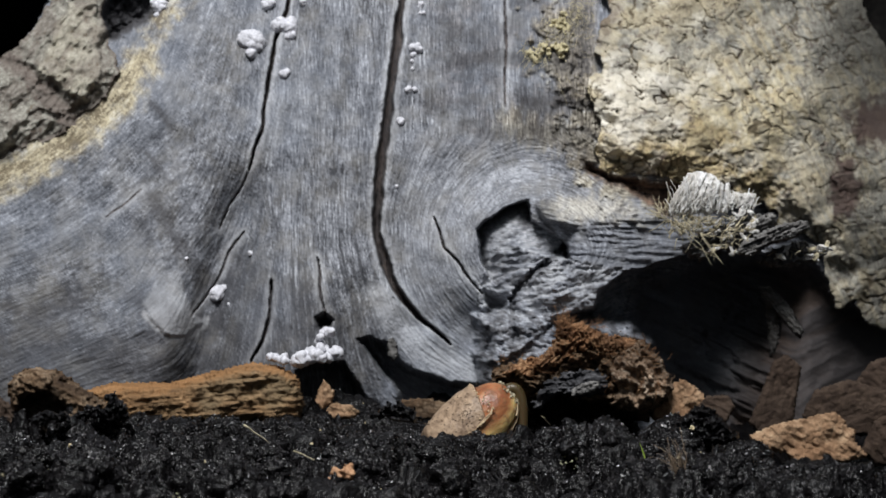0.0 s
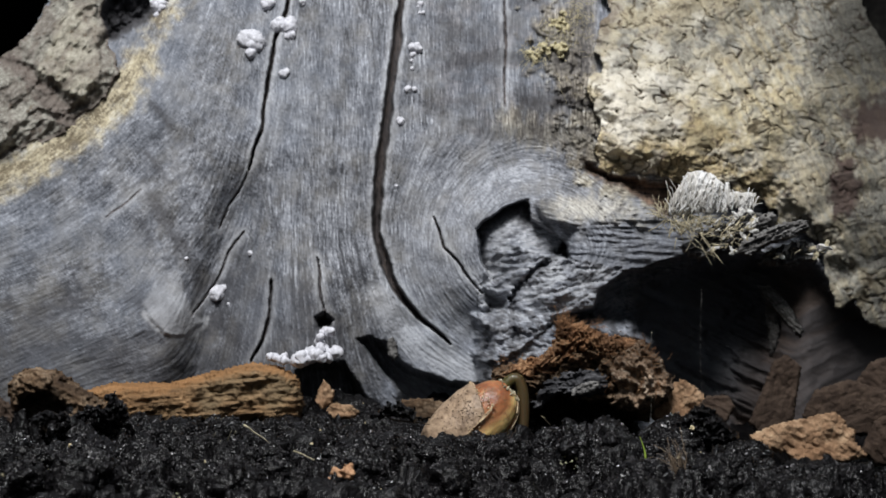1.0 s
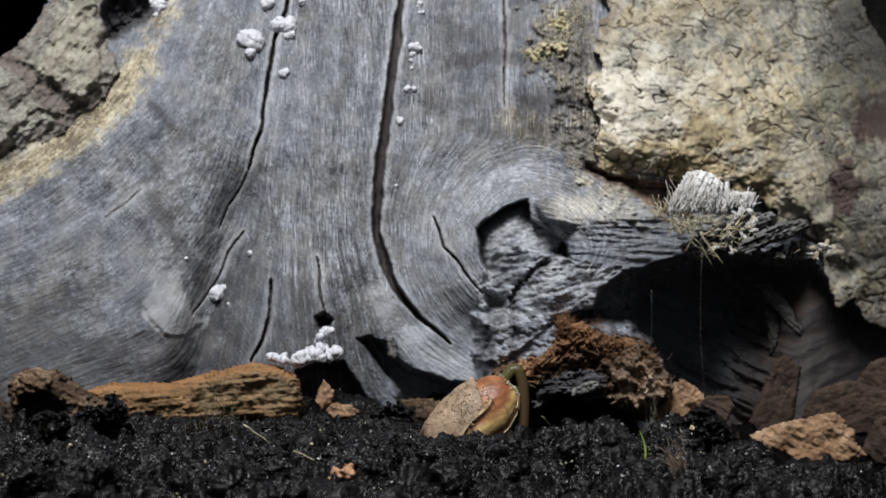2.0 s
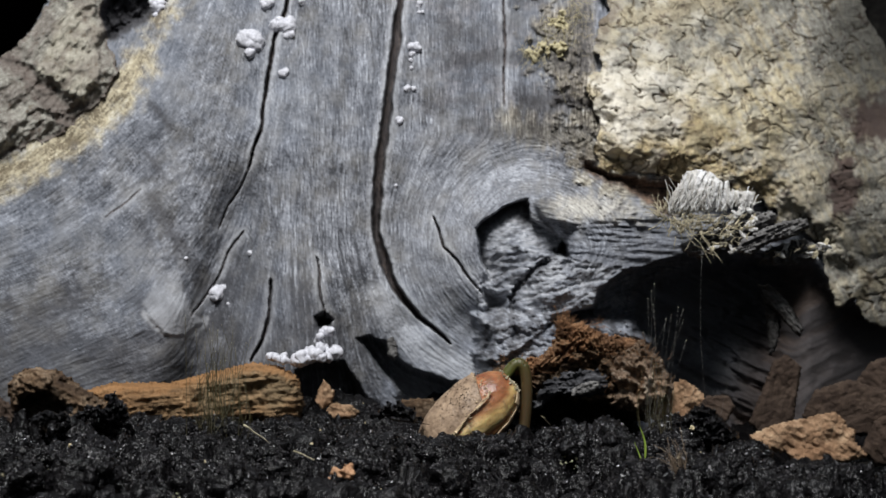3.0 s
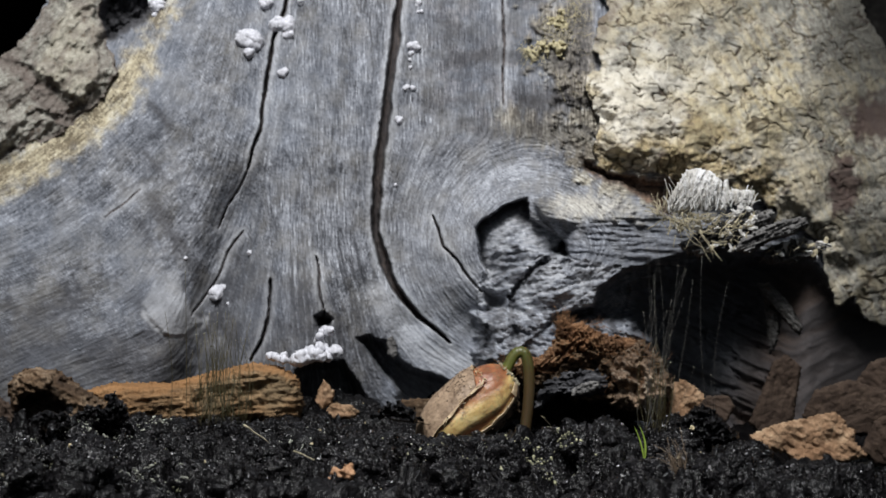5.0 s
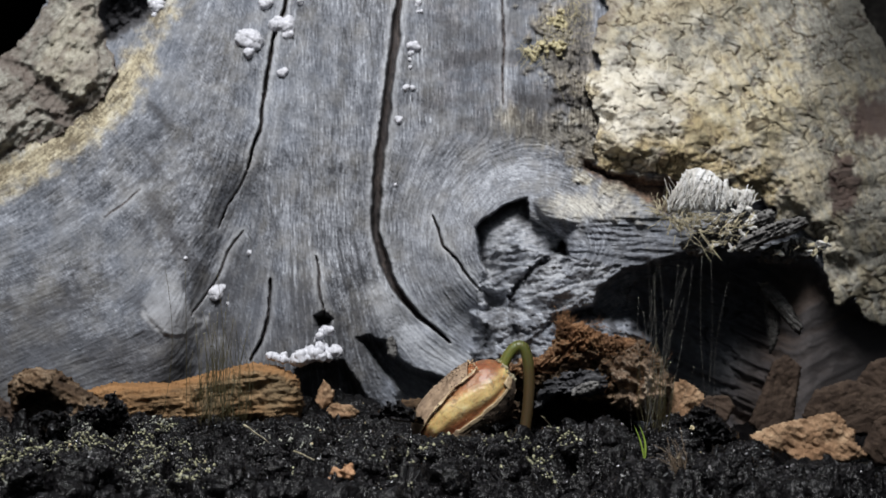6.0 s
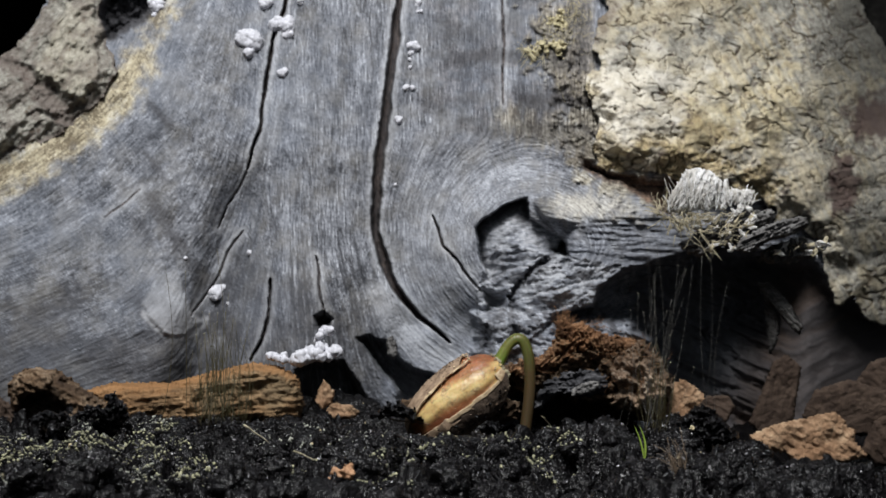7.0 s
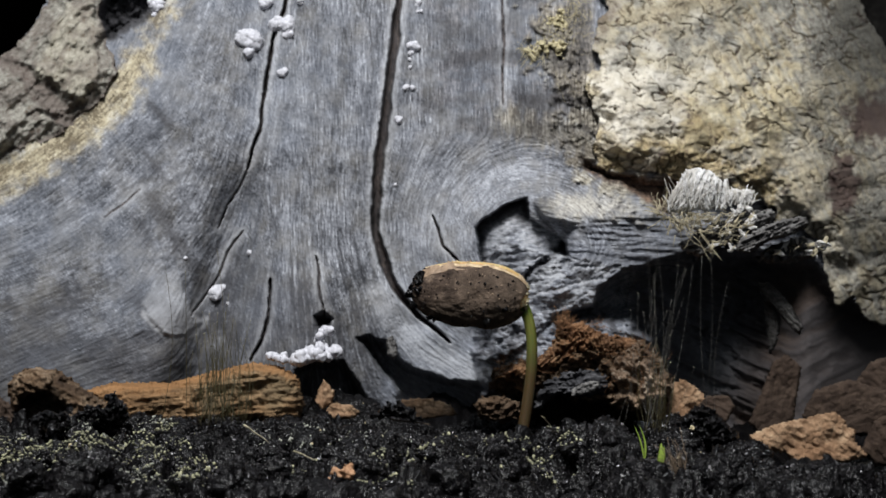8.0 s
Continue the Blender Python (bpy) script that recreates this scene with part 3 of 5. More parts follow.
    # low on the left the grain is darkened for damp and painted shade
    grain = np.clip(.45 + (.85 + .15 * step01(A, 300, 460)) * (.008 * fine + .026 * mid) + .40 * (fbm((A - .45 * B) / 44, (B + .45 * A) / 13, 4, 57) - .5) * step01(A, 480, 360) + .34 * (fbm((A - .4 * B) / 26, (B + .4 * A) / 6, 3, 86) - .5) * step01(A, 480, 360) + .022 * long_ * (.4 + .6 * step01(A, 380, 480)) + .135 * ticks * (coarse - .15) - .07 * np.clip(pores, 0, 3) * (coarse - .35)
                    + .055 * sample(BROAD, A, B) - .05 * upper - .05 * step01(A, 420, 200) * step01(B, 250, 400) - .07 * step01(A, 640, 560) * step01(B, 400, 520) + .34 * (fbm(A / 70, B / 70, 4, 51) - .5) + .46 * (fbm(A / 11, B / 17, 3, 52) - .5) + .36 * (fbm(A / 5, B / 7, 3, 53) - .5) - .30 * step01(pins, .6, 1.8) * coarse + .22 * step01(pins, -.6, -1.8) - .46 * step01(ticks, .25, 1.3) * step01(fbm(A / 46, B / 60, 3, 58), .42, .60) + .05 * step01(A, 690, 740) * step01(B, 200, 330) - .15 * damp_shade + (.085 * long_ + .05 * mid) * step01(B, 400, 500) * step01(A, 410, 450) * step01(A, 700, 650), 0, 1)
    inner = step01(gap, 0, 20)
    grain = np.clip(grain + inner * (.46 + .3 * (grain - .5) + .5 * (flame - .5) - grain), 0, 1)
    grain = grain + smooth * (.60 + .75 * (grain - .5) - grain)
    na, nb = A.shape
    idx = np.arange(na * nb).reshape(na, nb)
    quads = np.stack([idx[:-1, :-1], idx[:-1, 1:], idx[1:, 1:], idx[1:, :-1]], -1).reshape(-1, 4)
    centre = lambda f: f[:-1, :-1].reshape(-1)
    r, l = centre(right) > 0, centre(left) > 0
    out = (centre(left) < 0) & (centre(inside(WA, WB, [(-400, 110), (0, 98), (50, 60), (85, 5), (105, -60), (105, -400), (-400, -400)])) > 0)
    out |= centre(inside(WA, WB, [(1522, -400), (1522, 10), (1548, 60), (1590, 110), (2000, 110), (2000, -400)])) > 0
    values = dict(grain=grain, stain_shade=stain_shade, pale=pale, ochre=ochre, brown=brown, fissure=np.zeros(A.shape), grey=np.ones(A.shape))
    values_r = dict(values)
    values_r["fissure"] = .95 * fissure
    values_r["pale"] = .8 * step01(np.hypot((A - 1120) / 1.1, B - 170) + 160 * (fbm(A / 60, B / 40, 4, 68) - .5), 120, 50) + .5 * step01(fbm(A / 50, B / 36, 4, 69), .55, .68)
    tone = fbm(A / 75, B / 55, 4, 67)
    values_r["ochre"] = np.maximum(.9 * crumbly, np.maximum(.35 * step01(flow, .5, .62), .7 * step01(tone, .54, .66)))
    values_r["grey"] = .45 * step01(B, 170, 60) + .5 * step01(A, 1360, 1520) + .4 * step01(flow, .55, .4) * step01(A, 1200, 1350) + .5 * step01(tone, .44, .34)
    blot = np.minimum(np.hypot((A - 1495) / .8, (B - 335) / 1.4), np.hypot((A - 1545) / 1.2, (B - 215) / 1.1)) + 60 * (fbm(A / 20, B / 26, 4, 63) - .5)
    values_r["stain_shade"] = np.maximum(.9 * step01(blot, 48, 26), .6 * step01(fbm(A / 14, B / 14, 4, 64), .36, .28))
    moss = np.hypot((A - 1050) / 1.0, (B - 20) / 1.5) + 60 * (fbm(A / 18, B / 18, 4, 65) - .5)
    values_r["stain_shade"] = np.maximum(values_r["stain_shade"], .6 * step01(moss, 52, 24))
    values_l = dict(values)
    # shade of creases and flake edges painted in; mottling and strip are bark tone
    values_l["stain_shade"] = np.maximum(.4 * step01(np.minimum(crease, crease2 + 4), 8, 1), np.maximum(.3 * step01(lay - np.floor(lay), .80, .95) * step01(lay - np.floor(lay), 1.0, .95), step01(left, 9, 2) * .6))
    values_l["stain_shade"] = np.maximum(values_l["stain_shade"], .42 * step01(fbm((A + .8 * B) / 40, (B - .8 * A) / 60, 4, 87), .44, .62))
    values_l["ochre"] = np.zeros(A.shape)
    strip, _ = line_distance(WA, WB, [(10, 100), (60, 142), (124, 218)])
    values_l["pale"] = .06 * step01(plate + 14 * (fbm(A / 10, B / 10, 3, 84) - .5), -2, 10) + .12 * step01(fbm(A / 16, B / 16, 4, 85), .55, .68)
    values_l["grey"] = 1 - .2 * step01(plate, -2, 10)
    values_l["stain_shade"] = np.maximum(values_l["stain_shade"], .62 * step01(strip + 20 * (fbm(A / 14, B / 14, 3, 72) - .5), 26, 10) * step01(plate, 4, -4))
    flat = V.reshape(-1, 3)
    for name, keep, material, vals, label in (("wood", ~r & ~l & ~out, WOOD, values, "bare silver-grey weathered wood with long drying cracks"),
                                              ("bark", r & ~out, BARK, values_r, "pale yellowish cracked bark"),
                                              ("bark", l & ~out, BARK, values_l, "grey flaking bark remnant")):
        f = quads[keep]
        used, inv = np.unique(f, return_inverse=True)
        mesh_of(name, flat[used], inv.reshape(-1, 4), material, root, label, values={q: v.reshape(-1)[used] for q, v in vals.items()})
    # rear of the trunk, coloured near-black so that it reads as unlit
    ring = np.concatenate([idx[:, 0], idx[-1, :], idx[::-1, -1], idx[0, ::-1]])[::6]
    front = flat[ring]
    back = front * np.array([.75, 0, 1]) + np.array([0, .16, 0])
    n = len(ring)
    faces = [(i, (i + 1) % n, n + (i + 1) % n, n + i) for i in range(n)] + [tuple(range(n, 2 * n))]
    mesh_of("rear_wood", np.vstack([front, back]), faces, SHADED_WOOD, root, smooth=False)
    DEPTH, DEPTH_A, DEPTH_B = y, av, bv
    return root


STUMP = stump()


def face_depth(a, b):
    """How far back the stump's face lies at a grid step."""
    return float(DEPTH[min(np.searchsorted(DEPTH_A, a), len(DEPTH_A) - 1), min(np.searchsorted(DEPTH_B, b), len(DEPTH_B) - 1)])


# ---- soil ----
def soil_height(x, y):
    z = -.0012 - (.0018 + .0027 * step01(x, -.03, .0)) * step01(y, -.078, -.046) - .011 * step01(x + .10 * (y + .08), .050, .068) * step01(y, -.125, -.085)
    z = z + .0062 * (fbm(x / .026, y / .026, 3, 71) - .5) * 2
    z = z - .0055 * np.exp(-((x - .034) / .018) ** 2 - ((y + .050) / .017) ** 2)
    z = z + .0055 * np.exp(-((x + .090) / .011) ** 2 - ((y + .060) / .010) ** 2)
    z = z + .0045 * np.exp(-((x - .056) / .012) ** 2 - ((y + .062) / .013) ** 2)
    z = z - .012 * step01(-y, .15, .26)
    c1, c2 = cells(x / .0085 + 1.2 * fbm(x / .005, y / .005, 2, 75), y / .0085 + 1.2 * fbm(x / .005, y / .005, 2, 76), 11)
    k1, k2 = cells(x / .017 + .9 * fbm(x / .011, y / .011, 3, 78), y / .013 + .9 * fbm(x / .011, y / .011, 3, 79), 41)
    z = z - .0075 * step01(k2 - k1, .34, .02) * step01(y, -.020, -.045) * step01(fbm(x / .03, y / .03, 2, 80), .28, .42)
    z = z - .0045 * step01(c2 - c1, .40, .03) * step01(y, -.030, -.050) + .0050 * (.52 - c1 ** 1.6) + .0010 * (fbm(x / .0040, y / .0040, 2, 77) - .5) * 2
    return z


_c = np.random.RandomState(8)
CLODS = np.stack([_c.uniform(-.14, .14, 520), -.17 + .155 * _c.rand(520), .0012 + .0050 * _c.rand(520) ** 2.2], -1)
CLODS[:, 2] = np.minimum(CLODS[:, 2], np.maximum(.0012, .0040 - soil_height(CLODS[:, 0], CLODS[:, 1])))
CLODS[:, 2] = np.where(CLODS[:, 1] > -.058, np.minimum(CLODS[:, 2], .0022), CLODS[:, 2])


def top_height(x, y):
    """The soil's surface with the clods that lie on it, crumbly all over."""
    x, y = np.asarray(x, float), np.asarray(y, float)
    wx, wy = x + .0016 * (fbm(x / .0030, y / .0030, 2, 91) - .5), y + .0016 * (fbm(x / .0030, y / .0030, 2, 92) - .5)
    z = soil_height(x, y)
    base = soil_height(CLODS[:, 0], CLODS[:, 1])
    for (cx, cy, R), cz in zip(CLODS, base):
        near = (np.abs(x - cx) < R + .002) & (np.abs(y - cy) < R + .002)
        if near.any():
            d2 = R * R - (wx[near] - cx) ** 2 - (wy[near] - cy) ** 2
            z[near] = np.where(d2 > 0, np.maximum(z[near], cz + .9 * np.sqrt(np.maximum(d2, 0))), z[near])
    crumb1, _ = cells(x / .0011 + .8 * fbm(x / .0009, y / .0009, 2, 94), y / .0011 + .8 * fbm(x / .0009, y / .0009, 2, 95), 23)
    ridge = 1 - 2 * np.abs(fbm(x / .0034, y / .0034, 3, 97) - .5)
    crumb2, _ = cells(x / .0030 + .7 * fbm(x / .0022, y / .0022, 2, 98), y / .0026 + .7 * fbm(x / .0022, y / .0022, 2, 99), 53)
    return z + .0003 * (.55 - crumb1) + .0012 * (.5 - crumb2) + .0006 * (ridge - .8)


def ground():
    xs = np.concatenate([-np.geomspace(2.5, .15, 30), np.arange(-.1488, .149, .0006), np.geomspace(.15, 2.5, 30)])
    ys = np.concatenate([-np.geomspace(2.5, .176, 24), np.arange(-.1755, -.012, .0005), np.geomspace(.0125, 2.5, 24)])
    X, Y = np.meshgrid(xs, ys, indexing="ij")
    Z = top_height(X, Y)
    n0, n1 = X.shape
    idx = np.arange(n0 * n1).reshape(n0, n1)
    quads = np.stack([idx[:-1, :-1], idx[1:, :-1], idx[1:, 1:], idx[:-1, 1:]], -1).reshape(-1, 4)
    ob = mesh_of("ground", np.stack([X, Y, Z], -1).reshape(-1, 3), quads, BED)
    tagged(ob, "moist black crumbly potting soil", "soil", kind="structure")
    return ob, [(np.stack([X, Y, Z], -1).reshape(-1, 3), np.vstack([quads[:, :3], quads[:, [0, 2, 3]]]))]


GROUND, SURFACES = ground()


def strewn(rng, count):
    """Places spread over the soil and the clods on it, their steep sides included, with the surface's normals."""
    T = np.concatenate([V[F] for V, F in SURFACES])
    cross = np.cross(T[:, 1] - T[:, 0], T[:, 2] - T[:, 0])
    area = np.linalg.norm(cross, axis=1) + 1e-15
    n = cross / area[:, None]
    x, y, z = T.mean(1).T
    area = np.where((np.abs(x) < .128 + .36 * y) & (y > -.142) & (y < -.014) & (n[:, 2] > -.3), area, 0)
    area = area * (1.25 - 3 * (y + .09)) * step01(fbm(x / .006, y / .006 + z / .006, 3, 83), .30, .55)
    pick = rng.choice(len(area), count, p=area / area.sum())
    a, b = np.sqrt(rng.rand(count)), rng.rand(count)
    P = T[pick, 0] * (1 - a)[:, None] + T[pick, 1] * (a * (1 - b))[:, None] + T[pick, 2] * (a * b)[:, None]
    return P, n[pick]


def lump_shape(seed, subdivisions, rough, freq):
    bm = bmesh.new()
    bmesh.ops.create_icosphere(bm, subdivisions=subdivisions, radius=1)
    for v in bm.verts:
        p = v.co.copy()
        v.co *= 1 + rough * (noise.fractal(p * freq + Vector((seed * 3.1, seed * 7.7, 0)), 1, 2, 4) )
    return bm


def loose_clods():
    """Clods of soil lying on the bed: place, radius and squash of each; low enough before the seed and the chips."""
    rng = np.random.RandomState(58)
    out = []
    for _ in range(900):
        y = rng.uniform(-.150, -.030)
        x = rng.uniform(-1, 1) * (.134 + .36 * y)
        R = .0014 + .0046 * rng.rand() ** 1.9
        if any((x - u) ** 2 + (y - v) ** 2 < (.80 * (R + r)) ** 2 for u, v, w, r in out):
            continue
        k = UNIT * (y + BACK) / BACK
        if y < -.085 and 1085 < 784 + x / k < 1225:
            continue
        crest = EYE[2] - (np.interp(784 + x / k, (0, 150, 350, 540, 720, 960, 1150, 1240, 1300, 1400, 1568), (738, 706, 738, 742, 770, 775, 764, 716, 772, 828, 818)) - 441) * k
        z = min(float(soil_height(x, y)) + .45 * R, crest - 1.05 * R)
        if z > float(soil_height(x, y)) - .55 * R:
            out.append((x, y, z, R))
    return out


LOOSE = loose_clods()


def clods():
    rng = np.random.RandomState(59)
    for x, y, z, R in LOOSE:
        bm = bmesh.new()
        bmesh.ops.create_icosphere(bm, subdivisions=5 if R > .0036 else (4 if R > .0018 else 3), radius=1)
        off = Vector(rng.uniform(-50, 50, 3))
        sx, sy = rng.uniform(.9, 1.3, 2)
        for v in bm.verts:
            q = v.co.copy()
            r = 1 + .40 * noise.fractal(q * 1.5 + off, 1, 2, 3)
            q = Vector((q.x * sx, q.y * sy, q.z)) * r * R
            q += noise.noise_vector(q / .0011 + off) * .00035 + noise.noise_vector(q / .00048 + off) * .00018
            v.co = q + Vector((x, y, z))
        SURFACES.append((np.array([v.co[:] for v in bm.verts]), np.array([[v.index for v in f.verts] for f in bm.faces])))
        part("soil_clod", bm, BED, GROUND)


clods()


def crumbs(name, count, seed, material, lo, hi, label, sink=.3, level=1):
    """Loose grains strewn over the soil, as one object."""
    rng = np.random.RandomState(seed)
    shapes = []
    for i in range(6):
        if level == 0:  # sharp flakes
            v = np.vstack([np.eye(3), -np.eye(3)]) * rng.uniform(.55, 1.25, (6, 1)) + rng.normal(0, .15, (6, 3))
            shapes.append((v, np.array([(0, 1, 2), (1, 3, 2), (3, 4, 2), (4, 0, 2), (1, 0, 5), (3, 1, 5), (4, 3, 5), (0, 4, 5)])))
            continue
        bm = lump_shape(seed + i, level, .75 if level == 1 else .95, 1.4 if level == 1 else 1.9)
        bm.verts.ensure_lookup_table()
        shapes.append((np.array([v.co[:] for v in bm.verts]), np.array([[v.index for v in f.verts] for f in bm.faces])))
        bm.free()
    P, N = strewn(rng, count)
    size = lo * (hi / lo) ** (rng.rand(count) ** 1.5)
    verts, faces, base = [], [], 0
    for s, (v, f) in enumerate(shapes):
        pick = np.arange(count) % 6 == s
        m = int(pick.sum())
        w = rng.normal(size=(m, 4))
        w /= np.linalg.norm(w, axis=1)[:, None]
        a, b, c, d = w.T
        R = np.stack([np.stack([1 - 2 * (c * c + d * d), 2 * (b * c - a * d), 2 * (b * d + a * c)], -1), np.stack([2 * (b * c + a * d), 1 - 2 * (b * b + d * d), 2 * (c * d - a * b)], -1), np.stack([2 * (b * d - a * c), 2 * (c * d + a * b), 1 - 2 * (b * b + c * c)], -1)], -2)
        place = (P + N * (size * (1 - 2 * sink))[:, None])[pick]
        V = np.einsum("mij,mkj->mki", R, v[None] * (rng.uniform(.4, 1.6, (m, 1, 3)) if level == 0 else rng.uniform(.6, 1.2, (m, 1, 3)))) * size[pick][:, None, None] + place[:, None]
        verts.append(V.reshape(-1, 3))
        faces.append((f[None] + (np.arange(m) * len(v))[:, None, None]).reshape(-1, 3) + base)
        base += m * len(v)
    ob = mesh_of(name, np.vstack(verts), np.vstack(faces), material, smooth=False)
    return tagged(ob, label, "soil", kind="stuff")


crumbs("soil_crumbs", 2200, 5, SOIL, .00025, .0007, "loose black soil crumbs", .3)
crumbs("soil_aggregates", 44000, 7, SOIL, .00015, .00052, "black soil grains stuck together in crumbly clumps", .3, 1)
crumbs("small_crumbs", 66000, 6, SOIL, .00012, .00038, "small black soil flakes", .2, 0)
crumbs("fine_soil", 6000, 33, SOIL_FINE, .00006, .00014, "fine soil and pale mineral grit on the clods", -.4, 0)


# ---- dark room round the stump ----
def backdrop():
    bm = bmesh.new()
    for (x0, y0, x1, y1) in ((-1.2, .9, 1.2, .92), (-1.22, -1.2, -1.2, .92), (1.2, -1.2, 1.22, .92)):
        bmesh.ops.create_cube(bm, size=1, matrix=Matrix.Translation(((x0 + x1) / 2, (y0 + y1) / 2, .6)) @ Matrix.Diagonal((x1 - x0, y1 - y0, 1.4, 1)))
    return tagged(part("backdrop", bm, BACKCLOTH, smooth=False), "black cloth hung round the set", "backdrop", kind="structure")


backdrop()


# ---- pieces of wood, bark and fibre ----
def lump(name, outline, y0, thick, material, label="", category="", parent=None, seed=1, warp=12, rough=(.002, 10), groove=None, hollow=None, step=2.5, tilt=0.0, flat=.5):
    """A solid piece with a drawn outline: a bulging, rough front and back that meet at a ragged edge.
    rough: height of the relief and its size. groove: angle, spacing, height. hollow: depth and outline of a cavity in
    the front, its shade painted in."""
    xs, ys = [p[0] for p in outline], [p[1] for p in outline]
    A, B = np.meshgrid(np.arange(min(xs) - warp, max(xs) + warp, step), np.arange(min(ys) - warp, max(ys) + warp, step), indexing="ij")
    s = max(6, 1.3 * warp)
    WA, WB = A + warp * 2 * (fbm(A / s, B / s, 4, seed) - .5), B + warp * 2 * (fbm(A / s, B / s, 4, seed + 1) - .5)
    d = inside(WA, WB, outline)
    reach = max(4.0, d.max() * flat)
    bulge = np.sqrt(np.clip(1 - (1 - np.clip(d / reach, 0, 1)) ** 2, 0, 1))
    relief = rough[0] * (fbm(A / rough[1], B / rough[1], 5, seed + 2) - .5) * 2
    if groove:
        ang, wave, high = groove
        ca, sa = math.cos(math.radians(ang)), math.sin(math.radians(ang))
        u, v = A * ca + B * sa, -A * sa + B * ca
        relief = relief + high * (fbm(u / (wave * 7) + fbm(A / 30, B / 30, 2, seed + 6), v / wave, 4, seed + 3) - .5) * 2
    stain_shade = np.zeros(A.shape)
    front = y0 - thick * bulge + relief * np.clip(bulge + .15, 0, 1) + tilt * (B - np.mean(ys))
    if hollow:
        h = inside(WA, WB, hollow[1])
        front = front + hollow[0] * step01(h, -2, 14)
        # the cavity's shade goes into the colour
        stain_shade = step01(h, 0, 12) * .8
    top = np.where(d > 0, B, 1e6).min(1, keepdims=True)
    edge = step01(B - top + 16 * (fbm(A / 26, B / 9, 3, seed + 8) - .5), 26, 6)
    back = np.maximum(y0 + .5 * thick * bulge, front + .0006)
    keep = (d > 0)
    cell = keep[:-1, :-1] & keep[1:, :-1] & keep[:-1, 1:] & keep[1:, 1:]
    n0, n1 = A.shape
    idx = np.arange(n0 * n1).reshape(n0, n1)
    q = np.stack([idx[:-1, :-1], idx[:-1, 1:], idx[1:, 1:], idx[1:, :-1]], -1)[cell]
    N = n0 * n1

    def place(Y):
        k = UNIT * (Y + BACK) / BACK
        return np.stack([(A - 784) * k, Y, EYE[2] - (B - 441) * k], -1).reshape(-1, 3)

    P = np.vstack([place(front), place(back)])
    e = np.concatenate([q[:, [0, 1]], q[:, [1, 2]], q[:, [2, 3]], q[:, [3, 0]]])
    key = np.sort(e, 1) @ np.array([N, 1])
    _, first, count = np.unique(key, return_index=True, return_counts=True)
    rim = e[first[count == 1]]
    faces = np.vstack([q, q[:, ::-1] + N, np.stack([rim[:, 1], rim[:, 0], rim[:, 0] + N, rim[:, 1] + N], -1)])
    used, inv = np.unique(faces, return_inverse=True)
    P = P[used]
    origin = Vector(P.mean(0)) if parent is None else parent.location
    ob = mesh_of(name, P - np.array(origin), inv.reshape(-1, 4), material, parent, label, values=dict(stain_shade=np.tile(stain_shade.reshape(-1), 2)[used], edge=np.tile(edge.reshape(-1), 2)[used]))
    if parent is None:
        ob.location = origin
        tagged(ob, label, category)
    return ob


def tube(bm, pts, radii, sides=6):
    """A round strand through the points, closed at both ends."""
    rings = []
    for i, p in enumerate(pts):
        way = (pts[min(i + 1, len(pts) - 1)] - pts[max(i - 1, 0)]).normalized()
        u = way.cross(Vector((0.31, 0.9, 0.27))).normalized()
        w = way.cross(u)
        rings.append([bm.verts.new(p + radii[i] * (math.cos(k * 2 * math.pi / sides) * u + math.sin(k * 2 * math.pi / sides) * w)) for k in range(sides)])
    for r0, r1 in zip(rings, rings[1:]):
        for k in range(sides):
            bm.faces.new((r0[k], r0[(k + 1) % sides], r1[(k + 1) % sides], r1[k]))
    bm.faces.new(rings[0][::-1])
    bm.faces.new(rings[-1])


def strand(rng, a, b, y, length, angle, bend=.8, n=7):
    """Points of a wandering fibre that starts at a grid step."""
    p, pts, ang, side = Vector(on(a, b, y)), [], angle, 0.0
    for i in range(n):
        pts.append(p.copy())
        ang += rng.uniform(-bend, bend) * .5
        side += rng.uniform(-bend, bend) * .35
        p = p + Vector((math.cos(ang), math.sin(side) * .7, math.sin(ang))) * (length / (n - 1))
    return pts


def fibres(name, rng, spots, material, parent=None, label="", category="", thick=.00012):
    """A tangle of fibres. spots: count, a, b, spread, y, length, angle, swing."""
    bm = bmesh.new()
    for count, a, b, sa, sb, y, length, angle, swing in spots:
        for _ in range(count):
            pts = strand(rng, a + rng.uniform(-sa, sa), b + rng.uniform(-sb, sb), y + rng.uniform(-.003, .002), length * rng.uniform(.5, 1.3), math.radians(angle + rng.uniform(-swing, swing)))
            r = thick * rng.uniform(.6, 1.5)
            tube(bm, pts, [r * (1 - .6 * i / len(pts)) for i in range(len(pts))], 5)
    if parent is not None:
        for v in bm.verts:
            v.co -= parent.location
    return part(name, bm, material, parent, label) if parent is not None else tagged(part(name, bm, material), label, category)


RNG = random.Random(11)

# broken end of the stub
lump("bleached_chip", [(1180, 378), (1186, 352), (1204, 326), (1216, 306), (1240, 302), (1264, 309), (1284, 328), (1274, 360), (1258, 384), (1236, 378), (1212, 388)],
     -.040, .0022, PALE_CHIP, "white bleached wood, torn at its lower end", parent=STUMP, seed=4, warp=3, rough=(.0004, 14), groove=(108, 3.6, .0014), step=1.4, flat=.5)
lump("bleached_chip", [(1286, 364), (1296, 336), (1312, 341), (1338, 342), (1337, 368), (1310, 372)], -.037, .0020, PALE_CHIP, "white bleached wood, torn at its lower end", parent=STUMP, seed=8, warp=3, rough=(.0003, 12), groove=(105, 3.6, .0014), step=1.4, flat=.5)
